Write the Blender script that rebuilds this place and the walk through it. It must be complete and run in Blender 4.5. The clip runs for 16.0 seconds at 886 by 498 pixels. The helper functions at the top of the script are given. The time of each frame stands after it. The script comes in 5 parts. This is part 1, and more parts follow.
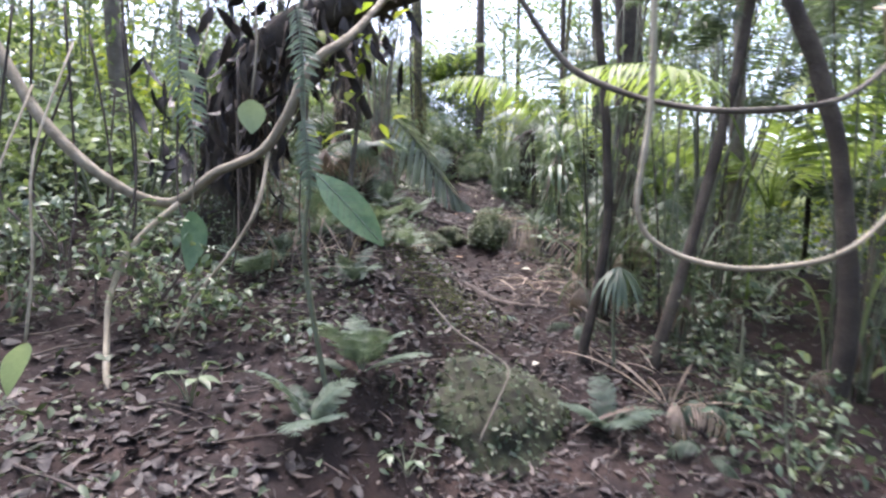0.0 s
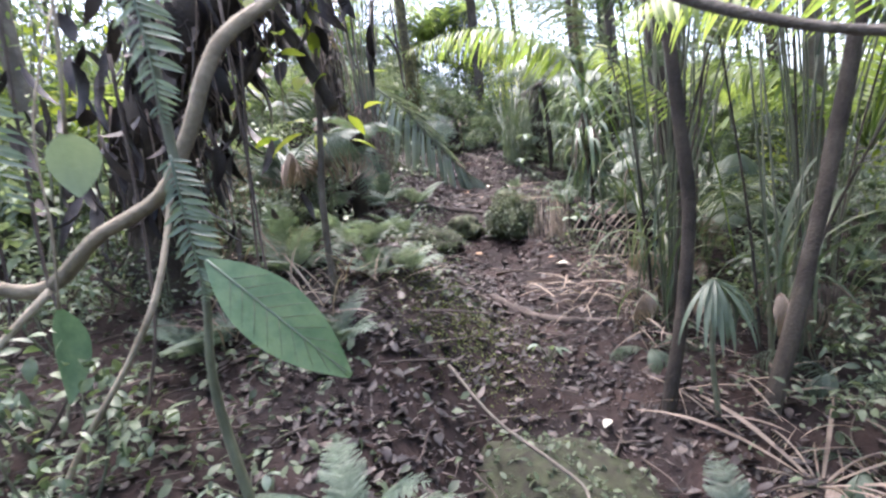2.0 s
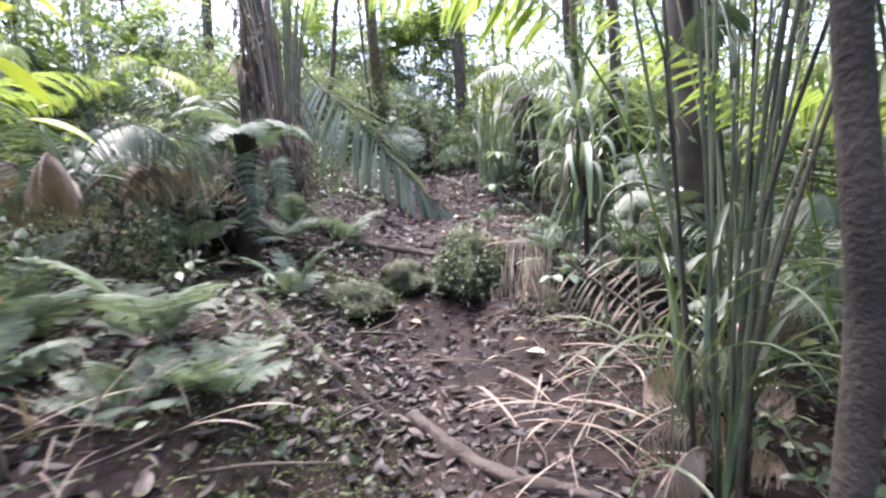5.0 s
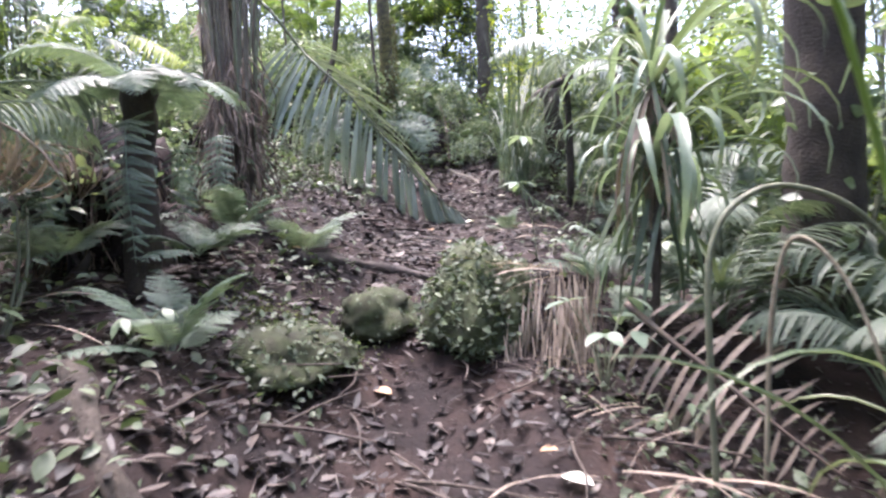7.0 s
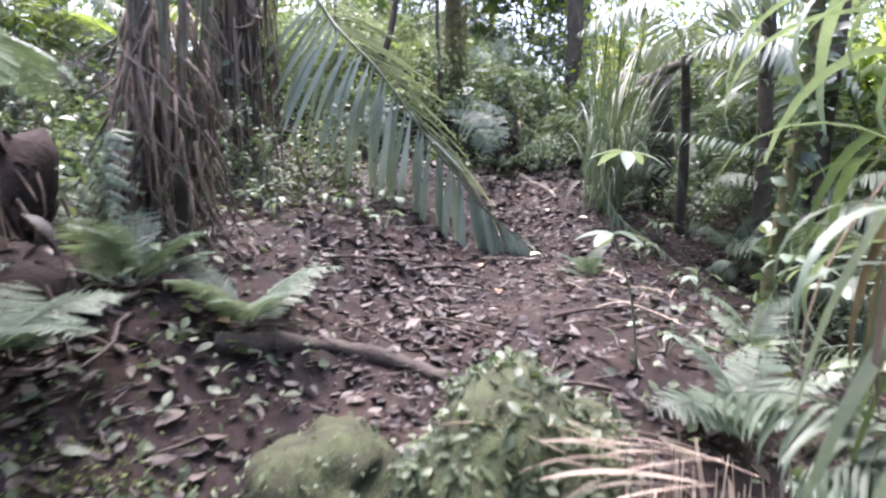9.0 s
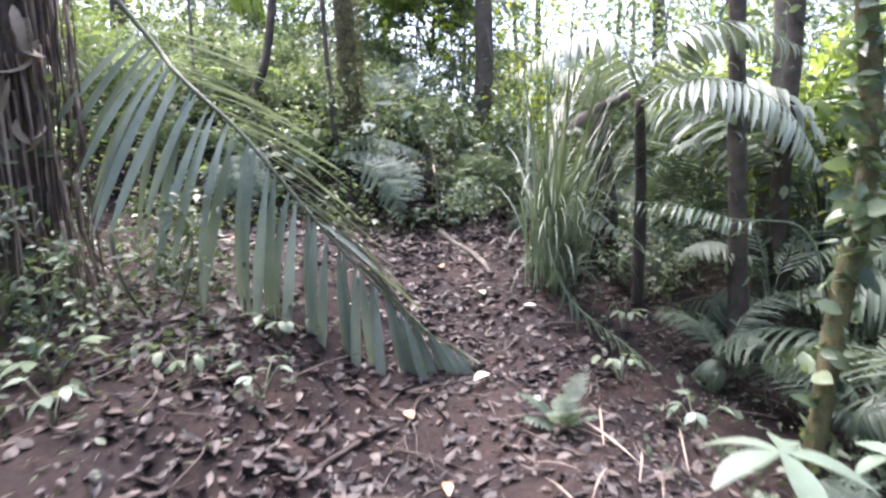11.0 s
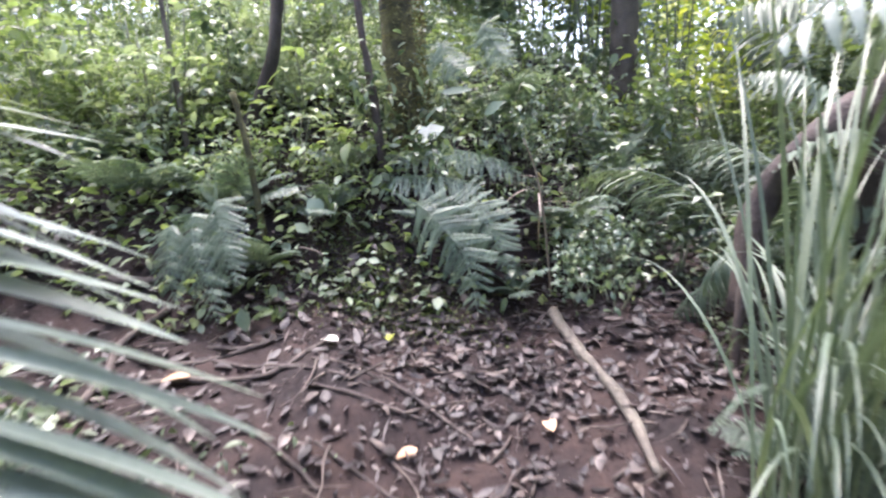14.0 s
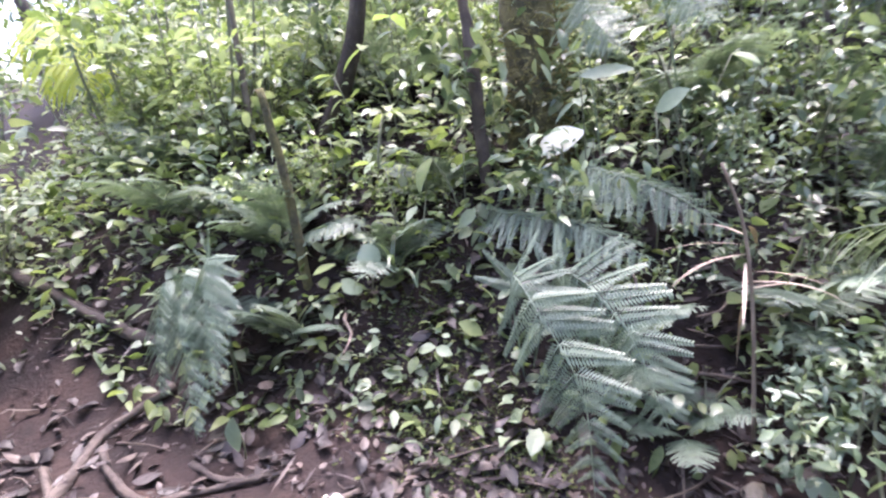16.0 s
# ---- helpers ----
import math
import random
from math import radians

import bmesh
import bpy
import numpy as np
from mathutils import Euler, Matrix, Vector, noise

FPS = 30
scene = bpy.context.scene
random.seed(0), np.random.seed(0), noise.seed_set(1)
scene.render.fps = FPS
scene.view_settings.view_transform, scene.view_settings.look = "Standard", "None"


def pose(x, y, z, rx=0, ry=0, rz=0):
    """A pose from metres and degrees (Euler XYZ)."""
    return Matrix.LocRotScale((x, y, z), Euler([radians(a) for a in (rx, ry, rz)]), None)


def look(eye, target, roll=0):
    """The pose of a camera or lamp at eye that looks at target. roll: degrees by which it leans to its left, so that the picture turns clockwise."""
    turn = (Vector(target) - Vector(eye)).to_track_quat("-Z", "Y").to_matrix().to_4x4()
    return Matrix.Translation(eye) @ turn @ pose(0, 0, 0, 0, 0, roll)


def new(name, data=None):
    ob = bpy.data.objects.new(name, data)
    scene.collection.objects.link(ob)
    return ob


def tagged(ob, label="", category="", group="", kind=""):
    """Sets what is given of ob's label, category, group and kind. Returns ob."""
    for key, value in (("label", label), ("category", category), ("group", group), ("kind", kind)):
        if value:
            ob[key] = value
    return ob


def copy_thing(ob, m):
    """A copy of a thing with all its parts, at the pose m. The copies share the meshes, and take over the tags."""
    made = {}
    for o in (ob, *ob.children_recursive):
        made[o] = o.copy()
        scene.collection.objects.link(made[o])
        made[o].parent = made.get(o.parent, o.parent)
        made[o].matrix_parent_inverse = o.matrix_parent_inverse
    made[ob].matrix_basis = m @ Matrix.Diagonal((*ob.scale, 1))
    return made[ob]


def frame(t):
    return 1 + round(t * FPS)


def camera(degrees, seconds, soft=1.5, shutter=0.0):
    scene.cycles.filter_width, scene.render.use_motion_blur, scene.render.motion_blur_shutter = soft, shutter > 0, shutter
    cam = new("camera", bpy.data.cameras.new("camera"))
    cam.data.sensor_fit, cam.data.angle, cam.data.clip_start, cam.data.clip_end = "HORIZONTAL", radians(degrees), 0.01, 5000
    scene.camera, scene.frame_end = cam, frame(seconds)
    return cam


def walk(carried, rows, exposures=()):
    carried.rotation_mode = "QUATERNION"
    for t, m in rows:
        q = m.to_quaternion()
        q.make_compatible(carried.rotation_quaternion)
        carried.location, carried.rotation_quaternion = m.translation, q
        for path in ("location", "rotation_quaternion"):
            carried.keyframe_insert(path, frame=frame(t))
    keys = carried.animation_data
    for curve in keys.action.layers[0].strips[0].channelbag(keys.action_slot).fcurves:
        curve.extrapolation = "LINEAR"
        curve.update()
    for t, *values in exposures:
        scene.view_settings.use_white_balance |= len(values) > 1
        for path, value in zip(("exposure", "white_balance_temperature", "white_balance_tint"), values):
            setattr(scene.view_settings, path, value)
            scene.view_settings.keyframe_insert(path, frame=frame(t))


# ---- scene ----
# seconds, eye, target, roll
PATH = [
    (0, (0.378, 0.117, 1.737), (0.283, 2.111, 1.619), 0.8),
    (0.5, (0.28, 0.459, 1.771), (0.128, 2.451, 1.674), 3.7),
    (1, (0.163, 0.799, 1.972), (0.21, 2.791, 1.794), 0.1),
    (1.5, (0.296, 1.105, 1.999), (0.311, 3.099, 1.845), -4.2),
    (2, (0.347, 1.35, 2.058), (0.187, 3.328, 1.803), -6.8),
    (2.5, (0.307, 1.651, 2.062), (0.191, 3.623, 1.748), -5.8),
    (3, (0.319, 1.922, 2.108), (0.259, 3.892, 1.768), -5.1),
    (3.5, (0.429, 2.252, 2.133), (0.317, 4.226, 1.837), -3.7),
    (4, (0.482, 2.58, 2.134), (0.401, 4.565, 1.9), -1.9),
    (4.2, (0.527, 2.686, 2.15), (0.431, 4.674, 1.951), -2.4),
    (6.3, (0.874, 4.368, 1.956), (0.762, 6.357, 1.781), -4.4),
    (6.5, (0.817, 4.49, 2.048), (0.689, 6.478, 1.867), -2.7),
    (7, (0.796, 4.697, 2.105), (0.596, 6.678, 1.92), -1.8),
    (7.5, (0.898, 5.114, 2.19), (0.517, 7.072, 2.04), -2.5),
    (8, (0.91, 5.377, 2.225), (0.404, 7.308, 2.098), -0.9),
    (8.2, (0.859, 5.58, 2.231), (0.362, 7.51, 2.067), 1.3),
    (10.3, (0.793, 7.095, 2.765), (0.358, 9.031, 2.513), 0.3),
    (10.5, (0.624, 7.243, 2.834), (0.423, 9.216, 2.581), 0.2),
    (11, (0.489, 7.474, 2.931), (0.363, 9.458, 2.717), -1.0),
    (11.5, (0.442, 7.909, 3.032), (0.205, 9.885, 2.838), -1.3),
    (12, (0.386, 8.22, 3.132), (0.13, 10.189, 2.889), -2.2),
    (12.5, (0.369, 8.518, 3.373), (0.038, 10.461, 3.031), -4.7),
    (13, (0.482, 8.848, 3.387), (-0.089, 10.753, 3.179), -3.4),
    (13.5, (0.475, 9.243, 3.338), (-0.117, 11.129, 3.035), -1.9),
    (14, (0.421, 9.784, 3.498), (-0.156, 11.665, 3.136), -4.1),
    (14.5, (0.375, 10.249, 3.525), (-0.438, 12.042, 3.176), -3.7),
    (15, (0.312, 10.568, 3.623), (-0.681, 12.258, 3.227), -2.8),
    (15.5, (0.221, 10.808, 3.73), (-0.816, 12.462, 3.297), -2.6),
    (16, (0.297, 11.13, 3.697), (-0.898, 12.674, 3.26), -4.4), 
]
cam = camera(79.0, 16.0, soft=2.4, shutter=0.5)
walk(cam, [(t, look(eye, target, roll)) for t, eye, target, roll in PATH],
     [(0, 2.62, 6150, 19), (4, 3.0, 6150, 21), (8, 3.05, 6150, 23), (12, 3.05, 6150, 21), (14, 3.1, 6150, 21), (15, 3.35, 6150, 25), (16, 3.47, 6150, 29)])

# ---- sky, sun and exposure ----
world = bpy.data.worlds.new("world")
scene.world = world
world.use_nodes = True
wn = world.node_tree.nodes
sky = wn.new("ShaderNodeTexSky")
sky.sky_type, sky.sun_disc = "NISHITA", False
sky.sun_elevation, sky.sun_rotation = radians(71), radians(-35)
sky.air_density, sky.dust_density, sky.ozone_density = 1.0, 5.0, 1.0
wn["Background"].inputs["Strength"].default_value = 0.15
world.node_tree.links.new(sky.outputs["Color"], wn["Background"].inputs["Color"])
sun = new("sun", bpy.data.lights.new("sun", "SUN"))
sun.data.energy, sun.data.angle, sun.data.color = 1.1, radians(45), (1.0, .97, .92)
sun.matrix_world = look((-5, 7, 26), (0, 0, 0))

# ---- materials ----
def shade(name, colours, scale=8.0, rough=.6, bump=.3, clear=0.0, random_by="object", spread=.35, fine=60.0, metal=0.0, sheen=.5):
    """A surface that runs through colours (dark to light) by noise and a random value; clear: share of light let through, for leaves."""
    m = bpy.data.materials.new(name)
    m.use_nodes = True
    n, k = m.node_tree.nodes, m.node_tree.links
    p = n["Principled BSDF"]
    geo = n.new("ShaderNodeNewGeometry")
    tex = n.new("ShaderNodeTexNoise")
    tex.inputs["Scale"].default_value, tex.inputs["Detail"].default_value = scale, 5
    k.new(geo.outputs["Position"], tex.inputs["Vector"])
    small = n.new("ShaderNodeTexNoise")
    small.inputs["Scale"].default_value, small.inputs["Detail"].default_value = fine, 3
    k.new(geo.outputs["Position"], small.inputs["Vector"])
    rnd = n.new("ShaderNodeObjectInfo").outputs["Random"] if random_by == "object" else geo.outputs["Random Per Island"]
    mix = n.new("ShaderNodeMath")
    mix.operation = "MULTIPLY_ADD"
    k.new(rnd, mix.inputs[0])
    mix.inputs[1].default_value = spread
    half = n.new("ShaderNodeMath")
    half.operation = "MULTIPLY_ADD"
    k.new(tex.outputs["Fac"], half.inputs[0])
    half.inputs[1].default_value, half.inputs[2].default_value = 1.1, -.05 - spread / 2
    k.new(half.outputs[0], mix.inputs[2])
    both = n.new("ShaderNodeMath")
    both.operation = "MULTIPLY_ADD"
    k.new(small.outputs["Fac"], both.inputs[0])
    both.inputs[1].default_value = .3
    low = n.new("ShaderNodeMath")
    low.operation = "SUBTRACT"
    k.new(mix.outputs[0], low.inputs[0])
    low.inputs[1].default_value = .15
    k.new(low.outputs[0], both.inputs[2])
    ramp = n.new("ShaderNodeValToRGB")
    e = ramp.color_ramp.elements
    while len(e) < len(colours):
        e.new(.5)
    for i, c in enumerate(colours):
        e[i].position = .2 + .6 * i / max(1, len(colours) - 1)
        e[i].color = (*c, 1)
    k.new(both.outputs[0], ramp.inputs["Fac"])
    k.new(ramp.outputs["Color"], p.inputs["Base Color"])
    p.inputs["Roughness"].default_value, p.inputs["Metallic"].default_value = rough, metal
    p.inputs["Specular IOR Level"].default_value = sheen
    if bump:
        b = n.new("ShaderNodeBump")
        b.inputs["Strength"].default_value, b.inputs["Distance"].default_value = bump, .01
        k.new(small.outputs["Fac"], b.inputs["Height"])
        k.new(b.outputs["Normal"], p.inputs["Normal"])
    if clear:
        t = n.new("ShaderNodeBsdfTranslucent")
        warm = n.new("ShaderNodeMixRGB")
        warm.blend_type = "MULTIPLY"
        warm.inputs["Fac"].default_value = 1
        warm.inputs["Color2"].default_value = (1.35, 1.4, .8, 1)
        k.new(ramp.outputs["Color"], warm.inputs["Color1"])
        k.new(warm.outputs["Color"], t.inputs["Color"])
        s = n.new("ShaderNodeMixShader")
        s.inputs["Fac"].default_value = clear
        k.new(p.outputs[0], s.inputs[1])
        k.new(t.outputs[0], s.inputs[2])
        k.new(s.outputs[0], n["Material Output"].inputs["Surface"])
    return m


M_SOIL = shade("forest_soil", [(.0075, .0055, .006), (.0145, .0102, .0104), (.024, .0155, .0142), (.037, .0235, .0198)], 3.2, .85, 1.0, fine=38, spread=.05, sheen=.2)
M_LITTER = shade("leaf_litter", [(.0095, .0073, .0082), (.0175, .0135, .0148), (.028, .022, .0235), (.043, .034, .034), (.08, .063, .056)], 9, .5, .3, 0, "island", .75, sheen=.35)
M_BARK = shade("dark_bark", [(.018, .014, .012), (.045, .035, .028), (.085, .07, .055)], 6, .9, 1.0, fine=70)
M_GREY = shade("grey_bark", [(.06, .05, .042), (.12, .105, .085), (.2, .18, .15)], 7, .85, .9, fine=60)
M_MOSSBARK = shade("mossy_bark", [(.03, .026, .018), (.065, .06, .03), (.12, .11, .045), (.085, .07, .05)], 12, .95, 1.0, fine=90)
M_LIANA = shade("pale_liana_bark", [(.12, .1, .07), (.22, .19, .14), (.34, .3, .23)], 8, .8, .6)
M_ROOT = shade("brown_root", [(.022, .016, .0145), (.05, .037, .032), (.088, .069, .057)], 9, .8, .7)
M_DRY = shade("dry_straw", [(.1, .075, .061), (.19, .15, .122), (.3, .245, .2)], 6, .7, .3, .15, "object", .5)
M_THATCH = shade("brown_root_thatch", [(.045, .033, .028), (.11, .082, .066), (.2, .155, .125)], 7, .9, .6, 0, "island", .6)
M_MOSS = shade("green_moss", [(.02, .018, .012), (.036, .042, .02), (.06, .075, .034)], 14, .95, 1.0, fine=140)
M_CREEPER = shade("creeper_leaf", [(.03, .045, .026), (.058, .08, .046), (.105, .135, .082)], 5, .5, .2, .25, "island", .5, sheen=.5)
M_FERN = shade("fern_green", [(.065, .1, .075), (.115, .16, .12), (.18, .235, .175)], 3, .42, .2, .3, "object", .5, sheen=.5)
M_FROND = shade("palm_green", [(.042, .066, .046), (.075, .105, .073), (.12, .155, .11)], 3, .5, .15, .22, "object", .4, sheen=.5)
# grey-green leaf, made paler to paint the sky's reflection into its colour
M_HERO = shade("grey_green_palm", [(.11, .14, .118), (.165, .2, .168), (.235, .27, .235)], 3, .32, .15, .2, "object", .4, sheen=.5)
# lit counterpart of M_FROND: sunshine is put into the lighter, yellower colour
M_BRIGHT = shade("palm_sun_in_colour", [(.14, .2, .055), (.2, .27, .085), (.3, .36, .14)], 3, .4, .15, .5, "object", .4, sheen=.5)
M_LEAF = shade("understorey_leaf", [(.04, .066, .04), (.08, .115, .068), (.13, .175, .105), (.2, .24, .15)], 3, .36, .15, .3, "island", .7, sheen=.6)
M_PALE = shade("pale_leaf", [(.1, .14, .105), (.15, .2, .152), (.22, .27, .21)], 4, .35, .15, .3, "island", .4, sheen=.5)
# lighter version of M_PALE: light falling on the bank is put into the colour
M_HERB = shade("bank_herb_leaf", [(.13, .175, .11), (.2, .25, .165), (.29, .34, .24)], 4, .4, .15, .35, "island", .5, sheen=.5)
M_BIG = shade("waxy_green_leaf", [(.04, .085, .045), (.08, .145, .08), (.135, .205, .115)], 14, .36, .2, .25, sheen=.5)
M_YELLOW = shade("yellow_green_leaf", [(.16, .22, .03), (.27, .33, .05), (.4, .42, .09)], 4, .4, .15, .45, "island", .5, sheen=.5)
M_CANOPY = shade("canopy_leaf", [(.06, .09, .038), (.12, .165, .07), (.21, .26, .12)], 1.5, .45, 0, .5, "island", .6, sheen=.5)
M_STEM = shade("green_stem", [(.05, .058, .036), (.09, .1, .062), (.15, .16, .11)], 6, .6, .3)
M_GRASS = shade("strap_leaf", [(.048, .074, .042), (.085, .118, .07), (.15, .18, .115)], 3, .38, .15, .3, "object", .6, sheen=.5)
M_SHAG = shade("shaggy_moss", [(.05, .045, .022), (.12, .11, .045), (.2, .18, .08)], 14, .95, .4, .1, "island", .6)
M_LITMOSS = shade("bright_moss", [(.04, .055, .02), (.085, .105, .035), (.14, .16, .06)], 20, .9, .2, .15, "island", .6)
M_WHITE = shade("pale_dead_leaf", [(.4, .39, .33), (.55, .54, .46), (.66, .65, .56)], 8, .6, .3, .2)
M_ORANGE = shade("tan_dead_leaf", [(.3, .17, .09), (.45, .29, .18), (.55, .4, .27)], 8, .6, .3, .1)
M_STONE = shade("damp_stone", [(.05, .045, .04), (.1, .09, .075), (.16, .14, .12)], 5, .8, .9, fine=50)


# ---- mesh building ----
def mesh(name, shape, material):
    v, f = shape
    me = bpy.data.meshes.new(name)
    me.from_pydata(np.asarray(v, float).tolist(), [], [list(map(int, q)) for q in f])
    me.polygons.foreach_set("use_smooth", np.ones(len(me.polygons), bool))
    me.materials.append(material)
    me.update()
    return me


def thing(name, label, category, m=None, group="", kind=""):
    ob = new(name)
    ob.empty_display_size = .1
    if m is not None:
        ob.matrix_world = m
    return tagged(ob, label, category, group, kind)


def solid(name, shape, material, label, category, m=None, group="", kind=""):
    ob = new(name, mesh(name, shape, material))
    if m is not None:
        ob.matrix_world = m
    return tagged(ob, label, category, group, kind)


def part(name, data, material, parent, label="", m=None):
    """A mesh object under a thing; data is a shape or a ready mesh."""
    ob = new(name, data if isinstance(data, bpy.types.Mesh) else mesh(name, data, material))
    ob.parent = parent
    if m is not None:
        ob.matrix_local = m
    return tagged(ob, label)


def joined(shapes):
    vs, fs, k = [], [], 0
    for v, f in shapes:
        vs.append(np.asarray(v, float))
        fs += [[i + k for i in q] for q in f]
        k += len(v)
    return np.concatenate(vs), fs


def moved(shape, m):
    v = np.asarray(shape[0], float)
    a = np.array(m)
    return v @ a[:3, :3].T + a[:3, 3], shape[1]


def smooth_line(points, n):
    """n points on a Catmull-Rom line through points."""
    p = np.array(points, float)
    p = np.vstack([2 * p[0] - p[1], p, 2 * p[-1] - p[-2]])
    out = []
    for s in np.linspace(0, len(points) - 1 - 1e-9, n):
        i, u = int(s), s - int(s)
        a, b, c, d = p[i:i + 4]
        out.append(.5 * (2 * b + (c - a) * u + (2 * a - 5 * b + 4 * c - d) * u * u + (3 * b - a - 3 * c + d) * u ** 3))
    return np.array(out)


def tube(points, r0, r1, sides=7, n=0, lumps=.0, seed=0):
    line = smooth_line(points, n or 6 * (len(points) - 1) + 1) if n != -1 else np.array(points, float)
    rng = np.random.default_rng(seed)
    vs, fs = [], []
    ref = np.array((.31, .93, .2))
    phase = rng.uniform(0, 6.28, 4)
    for i, p in enumerate(line):
        w = line[min(i + 1, len(line) - 1)] - line[max(i - 1, 0)]
        w = w / (np.linalg.norm(w) + 1e-9)
        a = np.cross(w, ref)
        a /= np.linalg.norm(a) + 1e-9
        b = np.cross(w, a)
        s = i / (len(line) - 1)
        r = r0 + (r1 - r0) * s
        for j in range(sides):
            t = 2 * math.pi * j / sides
            k = 1 + lumps * (.5 * math.sin(3 * t + 9 * s + phase[0]) + .5 * math.sin(2 * t - 15 * s + phase[1]) + .4 * math.sin(31 * s + t + phase[2]) + rng.uniform(-.35, .35))
            vs.append(p + r * k * (a * math.cos(t) + b * math.sin(t)))
    for i in range(len(line) - 1):
        for j in range(sides):
            q = (j + 1) % sides
            fs.append([i * sides + j, i * sides + q, (i + 1) * sides + q, (i + 1) * sides + j])
    fs.append(list(range(sides))[::-1])
    fs.append([(len(line) - 1) * sides + j for j in range(sides)])
    return np.array(vs), fs


def blade(length, width, n=6, droop=.5, fold=.25, peak=.4, twist=0.0, teeth=0.0, thick=0.0):
    """A leaf along +y, its upper face to +z, folded along the midrib."""
    power = math.log(.5) / math.log(peak)
    vs, fs, y, z = [], [], 0.0, 0.0
    for i in range(n + 1):
        s = i / n
        w = .5 * width * max(.03, math.sin(math.pi * min(.985, max(.015, s)) ** power) ** .8)
        if teeth and i % 2:
            w *= 1 - teeth
        a = twist * s
        u = fold * w
        for side in (-1, 0, 1):
            x, h = side * w, (u if side else 0)
            vs.append((x * math.cos(a) - h * math.sin(a), y, z + x * math.sin(a) + h * math.cos(a)))
        if i < n:
            y += length / n * math.cos(droop * (s + .5 / n))
            z -= length / n * math.sin(droop * (s + .5 / n))
            q = 3 * i
            fs += [[q, q + 1, q + 4, q + 3], [q + 1, q + 2, q + 5, q + 4]]
    return np.array(vs), fs


def strap(length, width, n=9, rise=1.2, bend=2.2, fold=.3):
    """A long blade that rises, then arches over and hangs."""
    vs, fs, y, z, a = [], [], 0.0, 0.0, rise
    for i in range(n + 1):
        s = i / n
        w = .5 * width * (.55 + .9 * s if s < .5 else 1.0) * max(.04, 1 - max(0, s - .55) ** 1.6 * 2.9)
        for side in (-1, 0, 1):
            vs.append((side * w, y, z + (fold * w if side else 0)))
        y, z, a = y + length / n * math.cos(a), z + length / n * math.sin(a), a - bend / n * (.4 + 1.2 * s)
        if i < n:
            q = 3 * i
            fs += [[q, q + 1, q + 4, q + 3], [q + 1, q + 2, q + 5, q + 4]]
    return np.array(vs), fs


def rib(length, n, rise, bend):
    """Points and headings of an arching rib in the y-z plane."""
    pts, y, z, a = [], 0.0, 0.0, rise
    for i in range(n + 1):
        pts.append((y, z, a))
        y, z, a = y + length / n * math.cos(a), z + length / n * math.sin(a), a - bend / n * (.5 + i / n)
    return pts


def frond(length=1.2, pairs=24, leaflet=.4, width=.03, rise=.9, bend=1.6, bare=.18, sweep=.9, droop=.7, hang=.25, seed=0, lobes=0, thick=.009):
    """A pinnate palm or fern leaf along +y: rib and leaflets joined."""
    rng = np.random.default_rng(seed)
    pts = rib(length, 28, rise, bend)
    bits = [tube([(0, y, z) for y, z, _ in pts[::4]], thick, thick * .25, 5, n=15)]
    for i in range(pairs):
        s = bare + (1 - bare) * (i + .5) / pairs
        j = min(27, int(s * 28))
        f = s * 28 - j
        y, z, a = (pts[j][q] * (1 - f) + pts[j + 1][q] * f for q in range(3))
        u = (s - bare) / (1 - bare)
        ln = leaflet * (math.sin(math.pi * (.18 + .8 * u)) ** .75) * rng.uniform(.92, 1.06)
        for side in (-1, 1):
            if rng.random() < .03:
                continue
            b = blade(ln, width * (.6 + .5 * ln / leaflet), 8 if lobes else 5, droop * rng.uniform(.7, 1.3), .3, .3 if lobes else .42, rng.uniform(-.3, .3), lobes)
            turn = Matrix.Translation((0, y, z)) @ Matrix.Rotation(a, 4, "X") @ Matrix.Rotation(-side * (sweep * (1 - .45 * u) + rng.uniform(-.07, .07)), 4, "Z") @ Matrix.Rotation(side * -.15, 4, "Y") @ Matrix.Rotation(-hang + rng.uniform(-.1, .1), 4, "X")
            bits.append(moved(b, turn))
    return joined(bits)


def pinna():
    """One feathered side branch of a fern frond, 1 long along +y."""
    bits = [tube([(0, 0, 0), (0, .5, .01), (0, 1, -.05)], .012, .004, 4, 5)]
    for i in range(18):
        u = (i + .5) / 18
        for side in (-1, 1):
            b = blade(.2 * (1 - .8 * u) + .03, .042, 2, .3, .25, .4)
            bits.append(moved(b, Matrix.Translation((0, u, .01 - .05 * u * u)) @ Matrix.Rotation(-side * (1.15 - .3 * u), 4, "Z") @ Matrix.Rotation(-.15, 4, "X")))
    return joined(bits)


PINNA = pinna()


